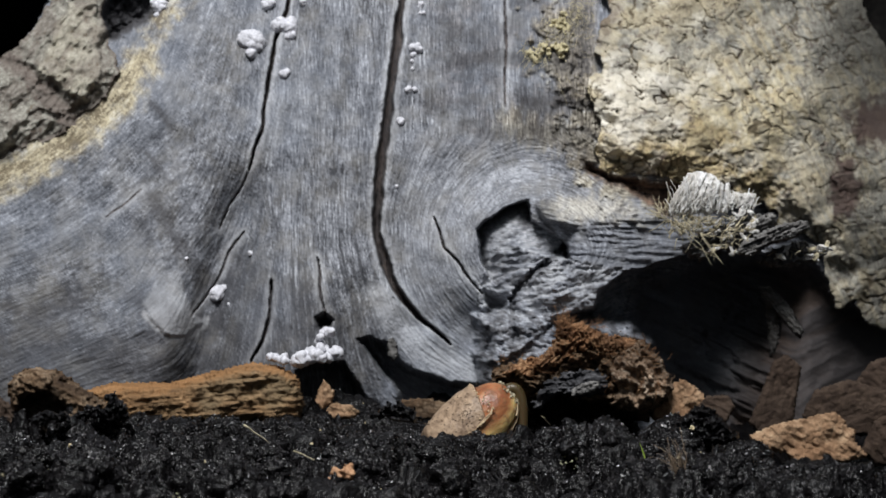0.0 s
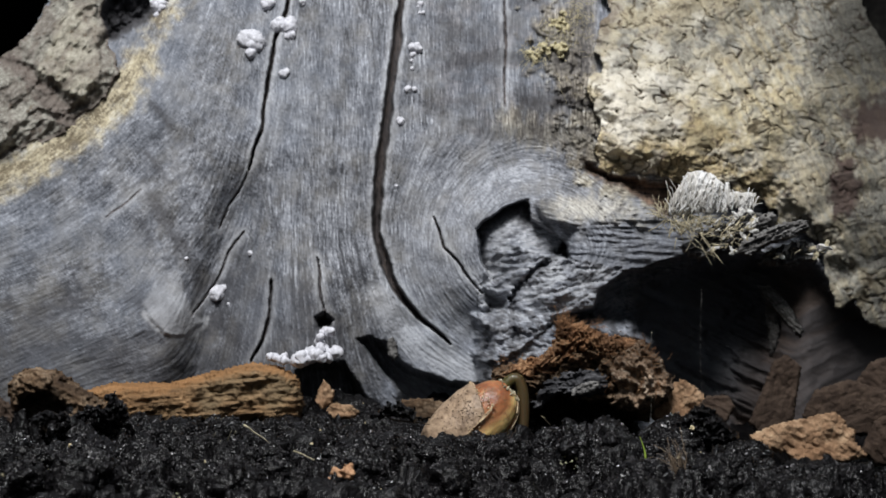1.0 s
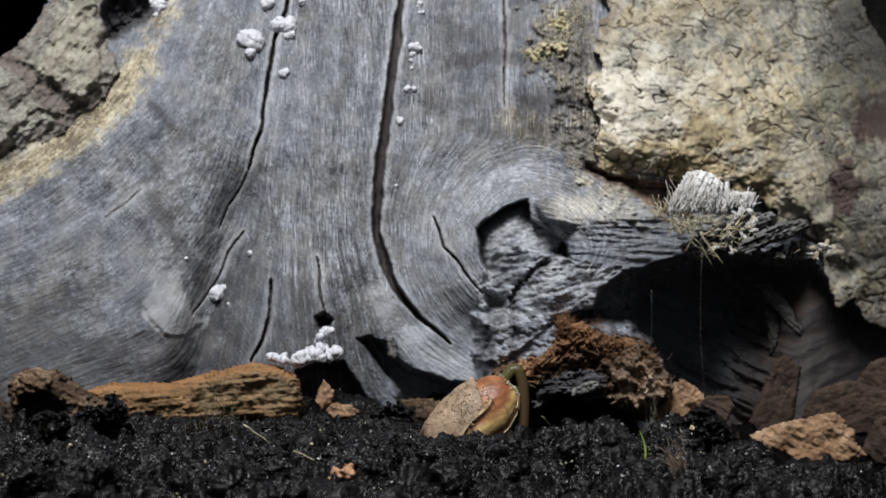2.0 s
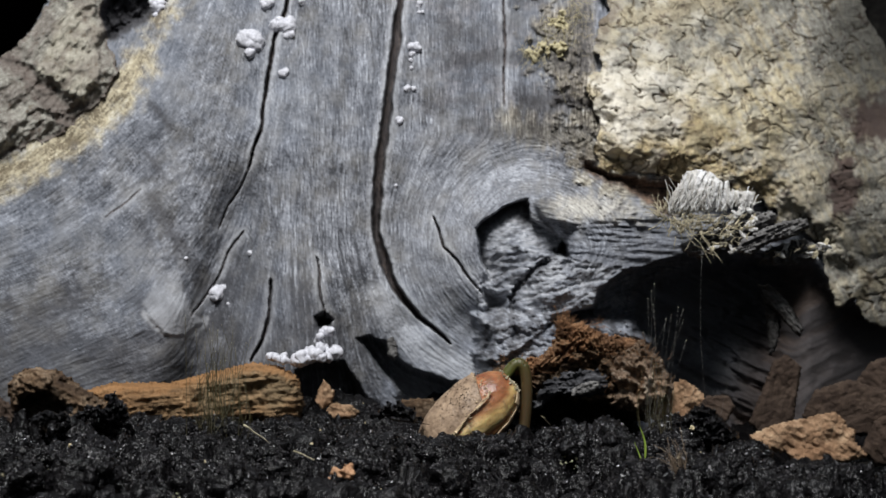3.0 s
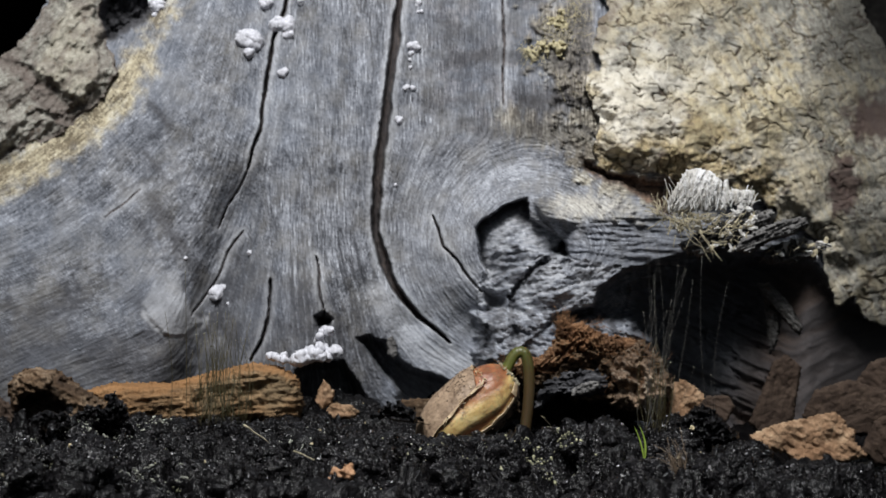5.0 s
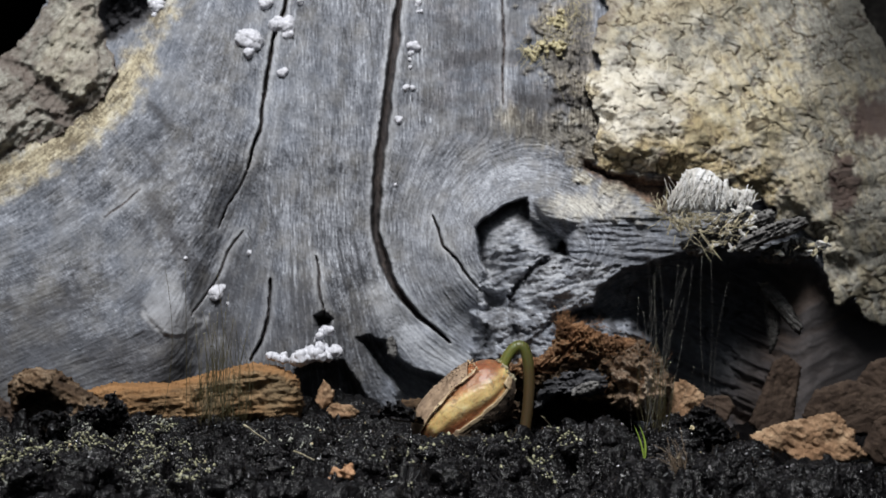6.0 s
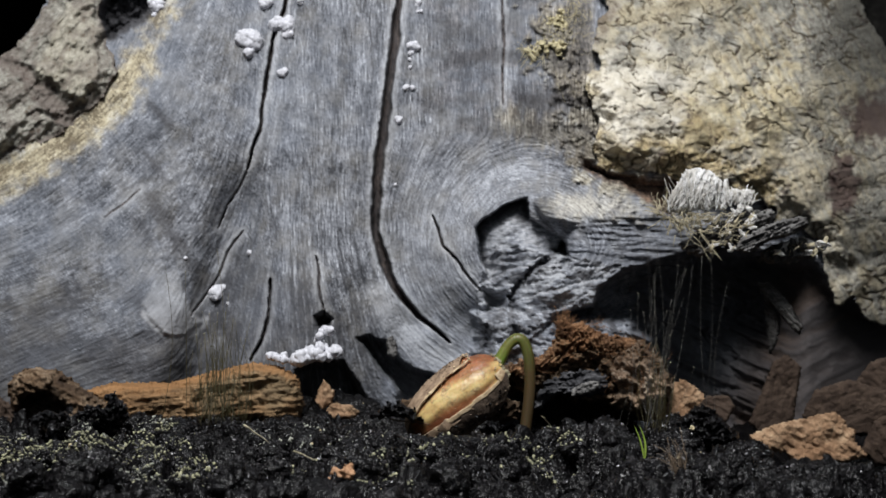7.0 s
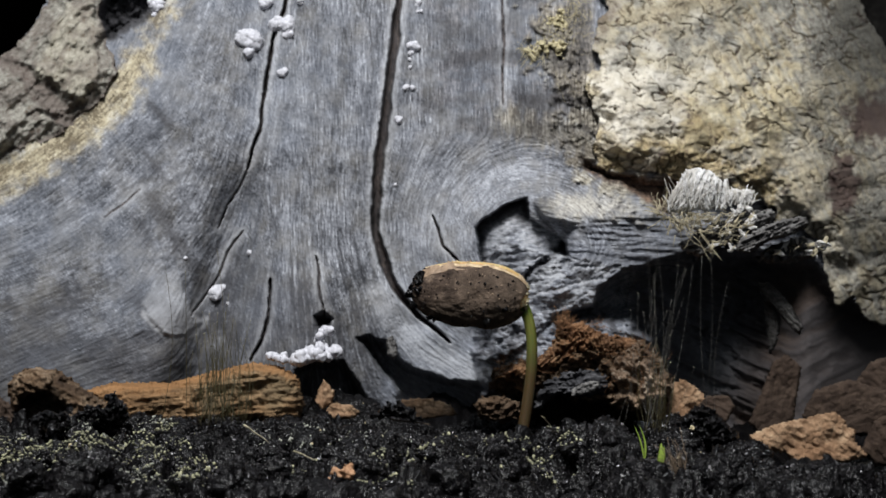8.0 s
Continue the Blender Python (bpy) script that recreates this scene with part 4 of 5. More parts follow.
lump("bleached_chip", [(1272, 376), (1284, 322), (1292, 322), (1296, 350), (1286, 372)], -.037, .003, PALE_CHIP, parent=STUMP, seed=12, warp=2, rough=(.0003, 10), groove=(100, 4.0, .0004), step=1.4)
lump("splinter", [(1300, 452), (1312, 428), (1350, 408), (1392, 392), (1430, 390), (1436, 404), (1408, 424), (1362, 436), (1330, 458)], -.038, .008, SPLINTER, "dark grey splintered branch end", parent=STUMP, seed=14, warp=5, rough=(.001, 9), groove=(-22, 4, .0022), step=1.6)
lump("splinter", [(1330, 470), (1360, 442), (1420, 424), (1470, 444), (1440, 468), (1390, 476)], -.030, .008, SPLINTER, "dark grey splintered branch end", parent=STUMP, seed=16, warp=8, rough=(.002, 9), groove=(-14, 5, .0022), step=2)
lump("splinter", [(1196, 440), (1260, 400), (1330, 380), (1372, 378), (1380, 396), (1320, 432), (1240, 466)], -.028, .009, SPLINTER, "dark grey splintered branch end", parent=STUMP, seed=18, warp=9, rough=(.002, 9), groove=(-16, 5, .0025), step=2)
fibres("bleached_fibre", random.Random(31), [(46, 1212, 372, 26, 10, -.0425, .0058, 72, 16), (30, 1250, 372, 24, 10, -.0425, .0050, 76, 14), (34, 1312, 366, 26, 8, -.0395, .0030, 76, 18), (22, 1278, 372, 14, 8, -.0395, .0040, 100, 24)], PALE_CHIP, STUMP, "white splintered fibre of bleached wood", thick=.00016)
fibres("fibre_tuft", RNG, [(36, 1262, 402, 70, 22, -.0435, .0028, -30, 170), (18, 1204, 390, 30, 10, -.043, .0042, -60, 60), (44, 1250, 396, 62, 12, -.042, .0022, -40, 140), (24, 1288, 428, 26, 14, -.043, .0018, -80, 140), (30, 1182, 384, 18, 10, -.040, .0045, 110, 60), (16, 1405, 444, 44, 12, -.040, .0020, -90, 120), (6, 1222, 412, 22, 8, -.044, .010, -45, 30)],
       STRAW, STUMP, "frayed straw-coloured bark fibres")
_f = random.Random(17)
for i in range(70):
    bm = lump_shape(400 + i, 3, .8, 1.8)
    size, (sx, sy, sz) = _f.uniform(.0005, .0010), (_f.uniform(1.0, 1.9), _f.uniform(.4, .8), _f.uniform(.35, .7))
    for v in bm.verts:
        v.co = Vector((v.co.x * sx, v.co.y * sy, v.co.z * sz)) * size
    a, c = (_f.uniform(1190, 1340), _f.uniform(376, 412)) if i < 46 else ((_f.uniform(1262, 1318), _f.uniform(408, 452)) if i < 58 else (_f.uniform(1380, 1470), _f.uniform(430, 462)))
    ob = part("torn_flake", bm, PALE_CHIP if i % 3 else STRAW, STUMP)
    ob.matrix_basis = Matrix.Translation(on(a, c, -.041) - STUMP.location) @ pose(0, 0, 0, _f.uniform(-40, 40), _f.uniform(-80, 80), _f.uniform(-40, 40))
for i, outline in enumerate(([(962, 48), (980, 30), (1004, 28), (1016, 48), (1000, 66), (975, 68)], [(926, 110), (936, 86), (958, 76), (968, 96), (950, 114)], [(972, 92), (990, 76), (1010, 84), (1004, 104), (984, 108)])):
    lump("moss", outline, face_depth(outline[3][0] - 12, outline[3][1]) + .0006, .0016, MOSS, "dry yellow moss tuft", parent=STUMP, seed=70 + i, warp=22, rough=(.0022, 7), step=1.2)
fibres("moss", random.Random(29), [(110, 992, 56, 30, 28, face_depth(985, 56) - .001, .0022, 90, 180), (80, 948, 98, 24, 18, face_depth(948, 98) - .001, .0024, 160, 120), (60, 1030, 24, 22, 26, face_depth(1030, 24) - .002, .0022, 90, 180)], MOSS, STUMP, "dry yellow moss threads", thick=.00006)
fibres("bark_fibre", random.Random(23), [(26, 1030, 60, 22, 50, face_depth(1020, 60) - .003, .0030, 60, 120), (10, 1000, 150, 20, 24, face_depth(1000, 150) - .002, .0035, -60, 60)], STRAW, STUMP, "frayed bark fibres", thick=.00007)
# roots and torn wood inside the hollow
lump("root", [(1340, 508), (1362, 506), (1384, 524), (1404, 548), (1424, 586), (1416, 602), (1396, 584), (1378, 562), (1356, 542)], -.024, .005, SPENT_ROOT, "grey broken root end", parent=STUMP, seed=22, warp=4, rough=(.0005, 14), groove=(50, 4, .0010), step=1.6)
lump("root", [(1352, 530), (1376, 548), (1384, 580), (1376, 620), (1362, 640), (1356, 590)], -.022, .004, SPENT_ROOT, "dark grey torn root", parent=STUMP, seed=24, warp=5, rough=(.0006, 14), groove=(85, 4, .0010), step=1.8)

lump("root", [(684, 604), (694, 594), (703, 606), (707, 632), (697, 642), (686, 630)], face_depth(690, 590) + .001, .003, SPLINTER, "small grey root stub at the foot", parent=STUMP, seed=26, warp=3, rough=(.0005, 10), groove=(80, 4, .0006), step=1.4)

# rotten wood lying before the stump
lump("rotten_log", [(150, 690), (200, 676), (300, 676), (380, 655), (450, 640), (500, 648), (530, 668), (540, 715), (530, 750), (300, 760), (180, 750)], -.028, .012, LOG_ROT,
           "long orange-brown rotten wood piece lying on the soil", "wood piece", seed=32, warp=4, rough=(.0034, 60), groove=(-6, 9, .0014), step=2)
lump("rotten_log", [(12, 690), (20, 662), (60, 648), (100, 652), (130, 672), (190, 712), (190, 760), (60, 770), (18, 720)], -.044, .012, BROWN_ROT,
     "dark brown rotten wood piece with a frayed upper edge", "wood piece", seed=36, warp=7, rough=(.0030, 40), groove=(26, 8, .0012), hollow=(.006, [(25, 700), (80, 690), (130, 720), (110, 770), (40, 770)]), step=2.2)
lump("bark_chip", [(-40, 690), (-5, 695), (20, 715), (42, 755), (38, 780), (-40, 780)], -.046, .007, CHIP_ROT, "orange bark chip standing in the soil", "bark chip", seed=38, warp=5, rough=(.0014, 14), groove=(50, 8, .001), step=2.2)
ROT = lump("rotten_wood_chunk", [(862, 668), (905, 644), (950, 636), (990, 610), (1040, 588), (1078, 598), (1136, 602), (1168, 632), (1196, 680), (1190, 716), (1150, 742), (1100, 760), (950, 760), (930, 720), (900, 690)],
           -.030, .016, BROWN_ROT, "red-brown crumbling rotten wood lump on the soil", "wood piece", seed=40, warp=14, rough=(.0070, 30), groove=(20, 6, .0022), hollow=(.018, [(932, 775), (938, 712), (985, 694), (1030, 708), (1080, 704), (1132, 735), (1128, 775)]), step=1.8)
lump("crest", [(880, 664), (920, 636), (955, 630), (980, 604), (982, 564), (1000, 560), (1014, 572), (1036, 566), (1050, 582), (1078, 592), (1128, 600), (1150, 622), (1110, 636), (1070, 628), (1030, 652), (990, 650), (940, 676)], -.037, .010, RED_ROT, "frayed orange-red crest", parent=ROT, seed=42, warp=9, rough=(.0050, 18), groove=(-40, 5, .0030), step=1.7)
lump("crumbling_side", [(1072, 650), (1092, 622), (1130, 604), (1164, 628), (1192, 676), (1190, 706), (1150, 722), (1108, 728), (1076, 716), (1090, 690)], -.043, .008, FIBROUS_ROT, "greyish-tan fibrous crumbling side", parent=ROT, seed=43, warp=10, rough=(.0060, 30), groove=(50, 6, .0012), step=1.7)
lump("black_face", [(940, 716), (962, 676), (1000, 656), (1050, 652), (1078, 668), (1072, 700), (1020, 706), (985, 700), (955, 726)], -.045, .006, SPENT_WOOD, "dark grey rotted face", parent=ROT, seed=45, warp=9, rough=(.0045, 34), groove=(-8, 9, .0024), step=1.7)
lump("rotten_crumb", [(834, 718), (850, 702), (885, 700), (920, 712), (925, 742), (890, 752), (848, 742)], -.041, .007, BROWN_ROT, "crumbly brown rotten wood crumb on the soil", "wood piece", seed=44, warp=7, rough=(.003, 9), step=1.8)
lump("rotten_crumb", [(862, 690), (872, 652), (900, 640), (935, 650), (945, 690), (915, 708)], -.034, .006, BROWN_ROT, "crumbly brown rotten wood crumb on the soil", "wood piece", seed=46, warp=8, rough=(.003, 9), step=1.8)
lump("pale_wood_scrap", [(1008, 690), (1030, 676), (1062, 672), (1060, 690), (1034, 700), (1010, 704)], -.050, .003, SPLINTER, "pale grey wood scrap caught in rotten wood", "wood scrap", seed=48, warp=5, rough=(.001, 9), groove=(-15, 4, .0008), step=1.6)
fibres("frayed_edge", RNG, [(60, 995, 576, 14, 10, -.046, .0030, 80, 40), (90, 1030, 590, 44, 18, -.047, .0022, 60, 120), (110, 1100, 616, 50, 16, -.050, .0020, 30, 140), (80, 930, 650, 50, 16, -.046, .0022, 100, 120), (120, 1120, 660, 60, 34, -.0505, .0022, -40, 160)], RED_ROT, ROT, "frayed red-brown wood fibres", thick=.00006)

for outline, y0, seed in (([(178, 745), (184, 712), (188, 694), (204, 690), (212, 706), (228, 714), (234, 745)], -.066, 91), ([(52, 752), (60, 734), (82, 724), (112, 730), (130, 752)], -.070, 93), ([(128, 742), (142, 722), (170, 716), (196, 728), (204, 748)], -.070, 95), ([(1178, 768), (1206, 730), (1230, 716), (1262, 724), (1292, 750), (1318, 790), (1200, 792)], -.070, 97), ([(650, 742), (672, 716), (704, 710), (736, 722), (748, 748)], -.056, 99)):
    lump("soil_clump", outline, y0, .006, BED, "crumbly black soil clump on the bed", "soil", seed=seed, warp=14, rough=(.0030, 9), step=2)

# bark chips about the foot
CHIPS = (
    ([(1325, 770), (1360, 753), (1400, 743), (1445, 734), (1476, 727), (1494, 740), (1500, 754), (1516, 760), (1514, 780), (1540, 808), (1500, 820), (1440, 826), (1410, 824), (1388, 804), (1330, 794)], -.056, .007, TAN_CHIP, (20, 9), "pale tan broken bark chip lying flat"),
    ([(1323, 750), (1346, 692), (1368, 638), (1392, 626), (1420, 648), (1413, 700), (1404, 756), (1345, 772)], -.030, .006, CHIP_ROT, (110, 8), "dark reddish bark chip leaning upright"),
    ([(1150, 740), (1170, 690), (1208, 668), (1240, 690), (1262, 716), (1240, 752), (1180, 760)], -.036, .006, TAN_CHIP, (30, 9), "tan bark chip behind the rotten wood"),
    ([(1225, 730), (1248, 700), (1290, 698), (1304, 722), (1284, 752), (1240, 760)], -.042, .005, CHIP_ROT, (20, 8), "reddish bark chip in the soil"),
    ([(1415, 740), (1440, 690), (1500, 670), (1570, 690), (1600, 740), (1560, 770), (1480, 776)], -.036, .006, CHIP_ROT, (-20, 8), "red-brown curved bark chip"),
    ([(1500, 690), (1540, 640), (1600, 620), (1640, 680), (1600, 730), (1530, 730)], -.028, .006, CHIP_ROT, (40, 8), "dark reddish bark chip"),
    ([(1520, 800), (1545, 745), (1590, 720), (1640, 760), (1620, 830), (1550, 826)], -.052, .006, CHIP_ROT, (60, 8), "red-brown bark chip standing in the soil"),
    ([(556, 712), (562, 690), (572, 670), (582, 678), (594, 694), (588, 716), (570, 726)], -.034, .003, TAN_CHIP, (80, 6), "small tan upright bark chip"),
    ([(575, 726), (590, 712), (620, 714), (640, 730), (628, 742), (590, 744)], -.036, .003, TAN_CHIP, (10, 6), "small tan flat bark chip"),
    ([(690, 726), (712, 706), (760, 704), (800, 716), (812, 736), (740, 744)], -.026, .004, BROWN_ROT, (5, 6), "thin dark bark chip by the foot"))
for i, (outline, y0, thick, material, (ang, wave), label) in enumerate(CHIPS):
    tagged(lump("bark_chip", outline, y0, thick * .6, material, label, "bark chip", seed=50 + 4 * i, warp=4, rough=(.0024 if material is TAN_CHIP else .0011, 46), groove=(ang, wave * 1.6, .0005), step=2, flat=.2), group="bark chips at the foot of the stump")


# ---- white fungus on the stump ----
def lobe(parent, p, r, seed):
    bm = bmesh.new()
    bmesh.ops.create_icosphere(bm, subdivisions=3, radius=r)
    off = Vector((seed * 1.7, seed * .9, 0))
    for v in bm.verts:
        v.co *= 1 + .38 * noise.fractal(v.co * 800 + off, .8, 2, 4)
    ob = part("lobe", bm, FUNGUS, parent)
    ob.location = p
    return ob


FUNGI = []


def fungus(spots, label, seed):
    """A cushion of fungus: overlapping powdery lobes. spots: a, b, y, radius on the grid."""
    base = Vector(on(*spots[0][:3]))
    root = thing("white_fungus", base, label, "fungus", "fungus cushions on the stump")
    for i, (a, b, y, r) in enumerate(spots):
        lobe(root, Vector(on(a, b, y)) - base, r * UNIT, seed * 31 + i)
    FUNGI.append(root)
    return root


def cushion(a, b, w, h, count, seed):
    rng = random.Random(seed)
    y = np.median([face_depth(a + da, b + db) for da in (-w / 2, 0, w / 2) for db in (-h / 2, 0, h / 2)])
    spots = []
    for i in range(count):
        ang, rad = rng.uniform(0, 6.28), rng.random() ** .6
        r = max(3.6, min(w, h) * rng.uniform(.32, .50))
        spots.append((a + math.cos(ang) * rad * (w * .5 - r * .6), b + math.sin(ang) * rad * (h * .5 - r * .6), y - r * UNIT * .35 * rng.random(), r))
    return fungus(spots, "white powdery fungus cushion on grey wood", seed)


for i, spot in enumerate(((448, 74, 46, 36, 12), (446, 94, 20, 20, 4), (504, 45, 46, 28, 11), (514, 62, 18, 16, 4), (502, 129, 17, 15, 4), (476, 8, 20, 20, 5), (536, 4, 14, 14, 3), (284, 10, 30, 24, 7), (276, 26, 14, 12, 3),
                          (738, 84, 24, 17, 5), (731, 97, 12, 10, 3), (745, 10, 12, 22, 4), (747, 24, 12, 9, 2), (726, 158, 26, 12, 5), (729, 108, 7, 7, 2), (730, 122, 6, 6, 1), (709, 216, 14, 14, 3), (702, 330, 7, 7, 1),
                          (384, 520, 24, 24, 6), (394, 510, 13, 13, 3), (445, 449, 11, 9, 2), (404, 538, 7, 7, 1), (330, 458, 6, 6, 1))):
    cushion(*spot, 100 + i)


def fungus_band(pts, y, radius, seed):
    rng = random.Random(seed)
    spots = []
    for (a0, b0), (a1, b1) in zip(pts, pts[1:]):
        n = max(2, int(math.hypot(a1 - a0, b1 - b0) / 8))
        for i in range(n):
            t = i / n
            spots.append((a0 + (a1 - a0) * t + rng.uniform(-3, 3), b0 + (b1 - b0) * t + rng.uniform(-3, 3), y + rng.uniform(-.001, .002), radius * rng.uniform(.75, 1.15)))
    return fungus(spots, "long white fungus cushion in a hollow of the stump", seed)


fungus_band([(590, 588), (576, 584), (566, 598), (570, 615), (580, 622)], -.026, 8, 201)
fungus_band([(522, 638), (545, 630), (570, 632), (606, 624)], -.028, 12, 202)
fungus_band([(480, 630), (492, 634), (508, 644)], -.036, 8, 203)


# ---- litter on the soil ----
def bit(name, a, b, y, size, material, label, category, seed, stretch=(1, 1, 1), turn=0):
    bm = lump_shape(seed, 4, .75, 1.6)
    for v in bm.verts:
        v.co = Vector((v.co.x * stretch[0], v.co.y * stretch[1], v.co.z * stretch[2])) * size
    ob = part(name, bm, material)
    ob.matrix_world = Matrix.Translation(on(a, b, y)) @ pose(0, 0, 0, 0, turn, seed * 37)
    return tagged(ob, label, category)


bit("orange_crumb", 608, 838, -.130, .0016, AMBER, "small orange crumb on the soil", "crumb", 3, (1.3, 1, .9))
bit("orange_crumb", 590, 852, -.132, .0008, AMBER, "small orange crumb on the soil", "crumb", 4)
bit("pale_crumb", 1225, 758, -.080, .00045, SPECK, "pale yellow crumb on the soil", "crumb", 5)
bit("pale_crumb", 1240, 745, -.074, .0004, SPECK, "pale yellow crumb on the soil", "crumb", 6)
bit("pale_crumb", 786, 872, -.135, .0004, SPECK, "pale yellow crumb on the soil", "crumb", 7)
for i, (a0, b0, a1, b1, y, r, m) in enumerate(((432, 752, 478, 786, -.092, .00022, STRAW), (520, 798, 580, 828, -.118, .00016, STRAW), (806, 772, 800, 812, -.09, .00022, DRY), (2, 838, 46, 872, -.128, .00022, STRAW), (1062, 746, 1110, 766, -.062, .00018, STRAW),
                                           (960, 738, 975, 752, -.054, .00012, STRAW), (1240, 800, 1258, 838, -.10, .00016, STRAW), (400, 860, 440, 868, -.12, .0003, DRY), (160, 880, 190, 852, -.134, .0005, DRY), (690, 742, 760, 752, -.06, .0002, DRY))):
    bm = bmesh.new()
    p0, p1 = Vector(on(a0, b0, y)), Vector(on(a1, b1, y + .004))
    pts = [p0.lerp(p1, k / 5) + Vector((RNG.uniform(-1, 1), RNG.uniform(-1, 1), RNG.uniform(-1, 1))) * .0004 for k in range(6)]
    pts = [p0.lerp(p1, k / 5) + (q - p0.lerp(p1, k / 5)) * .35 for k, q in enumerate(pts)]
    tube(bm, pts, [r * (1 - .1 * k) for k in range(6)], 6)
    tagged(part("twig", bm, m), "thin dry rootlet on the soil", "twig", "rootlets on the soil")
fibres("dry_tuft", RNG, [(40, 1208, 850, 10, 8, -.122, .0064, 106, 9)], DRY, None, "tuft of dry brown fibres in the soil", "plant remains", .00006)


# ---- mould, sprouts and the seedling ----
def mould_tuft(base, spots, material, label, thick):
    """Stalks of a mould tuft, each a part that rises out of the soil. spots: foot a, b, tip a, b, start, end of growth, sag."""
    root = thing("mould_tuft", base, label, "mould", "mould tufts")
    out = []
    for i, (a0, b0, a1, b1, t0, t1) in enumerate(spots):
        y = -.068 + RNG.uniform(-.006, .006)
        p0, p1 = Vector(on(a0, b0, y)), Vector(on(a1, b1, y + RNG.uniform(-.004, .004)))
        side = Vector((RNG.uniform(-1, 1), RNG.uniform(-1, 1), 0)) * .0022
        pts = [p0.lerp(p1, k / 7) + side * math.sin(math.pi * k / 7) - p0 for k in range(8)]
        bm = bmesh.new()
        tube(bm, pts, [thick * (1 - .05 * k) for k in range(8)], 4)
        stalk = part("stalk", bm, material, root)
        bm = bmesh.new()
        bmesh.ops.create_icosphere(bm, subdivisions=2, radius=RNG.uniform(.00003, .00008), matrix=Matrix.Translation(pts[-1]))
        part("spore_head", bm, SPORE, stalk)
        out.append((stalk, p0 - root.location, (p1 - p0).length, t0, t1))
    return out


def stalks(rng, a0, a1, b0, tips, count, early):
    return [(a, b0 + rng.uniform(-6, 10), a + rng.uniform(*tips[0]), rng.uniform(*tips[1]), early + rng.uniform(0, 2.4), early + rng.uniform(3, 4.6)) for a in (rng.uniform(a0, a1) for _ in range(count))]


_m = random.Random(5)
LEFT_STALKS = mould_tuft(on(395, 745, -.068), stalks(_m, 352, 436, 745, ((-16, 16), (545, 700)), 78, .2) + [(330, 745, 328, 480, 1.6, 4.2), (285, 750, 292, 470, 3.6, 6.2), (380, 745, 384, 440, 4.0, 7.0), (405, 745, 405, 520, 3.2, 6.0)], HAIR_DARK, "tuft of hair-thin dark mould stalks on the soil", .00007)
RIGHT_STALKS = mould_tuft(on(1155, 752, -.068), stalks(_m, 1140, 1172, 752, ((-20, 50), (480, 710)), 15, .5) + [
    (1150, 752, 1153, 515, .3, 1.6), (1252, 735, 1242, 455, .2, 1.5), (1145, 752, 1146, 440, 1.8, 4.0), (1162, 750, 1178, 322, 2.0, 4.6), (1168, 750, 1200, 470, 2.0, 3.8), (1170, 750, 1214, 478, 2.2, 4.0), (1175, 750, 1228, 650, 2.0, 4.0),
    (1265, 735, 1288, 500, 2.4, 4.4), (1176, 750, 1226, 470, 3.4, 5.6), (1158, 750, 1160, 420, 3.2, 5.2), (1152, 750, 1130, 520, 4.2, 6.4), (1248, 735, 1258, 450, 4.4, 6.4), (1150, 750, 1116, 548, 5.6, 7.0), (1060, 860, 1130, 640, 5.6, 7.2), (1064, 850, 1120, 590, 5.9, 7.4)],
    HAIR_PALE, "tuft of hair-thin pale mould stalks on the soil", .000023)


BASE_STALKS = mould_tuft(on(1155, 770, -.080), stalks(_m, 1138, 1176, 768, ((-16, 22), (600, 730)), 34, .6), HAIR_DARK, "low dense tuft of dark mould stalks on the soil", .00006)


def blade(parent, a0, b0, a1, b1, y, width, bend):
    """A grass blade with its foot at its origin."""
    p0, p1 = Vector(on(a0, b0, y)), Vector(on(a1, b1, y))
    verts, faces, n = [], [], 10
    for k in range(n + 1):
        t = k / n
        c = (p1 - p0) * t + Vector((bend * math.sin(math.pi * t), 0, 0))
        w = width * (1 - t ** 3) * (.55 + .45 * min(1, t * 4))
        verts += [c + Vector((-w, 0, 0)), c + Vector((0, -w * .45, 0)), c + Vector((w, 0, 0)), c + Vector((0, w * .3, 0))]
        if k:
            faces += [(4 * (k - 1) + s, 4 * (k - 1) + (s + 1) % 4, 4 * k + (s + 1) % 4, 4 * k + s) for s in range(4)]
    ob = mesh_of("blade", [v[:] for v in verts], faces, GREEN, parent)
    return ob, p0 - parent.location


SPROUT = thing("grass_sprout", on(1140, 810, -.100), "bright green grass sprout rising from the soil", "sprout", "sprouts")
BLADES = [(*blade(SPROUT, 1141, 816, 1131, 752, -.100, .00027, .0006), .0078, (0.0, .58), (1.0, .74), (3.5, 1.0), (8.0, 1.0)), (*blade(SPROUT, 1140, 814, 1122, 752, -.100, .00022, .0003), .0078, (0.0, -.2), (2.8, .5), (4.0, .95), (8.0, 1.0))]
SPROUT_B = thing("grass_sprout", on(1168, 822, -.106), "short bright green sprout rising from the soil", "sprout", "sprouts")
BLADES += [(*blade(SPROUT_B, 1167, 824, 1170, 784, -.106, .00065, .0002), .0055, (0.0, -.4), (7.2, -.3), (7.7, .8), (8.0, 1.0)), (*blade(SPROUT_B, 1172, 822, 1175, 790, -.106, .0004, .0001), .0055, (0.0, -.4), (7.4, -.3), (8.0, 1.0))]


_p, _n = strewn(np.random.RandomState(77), 320000)
MOULD_SPOTS = _p[_n[:, 2] > .30]


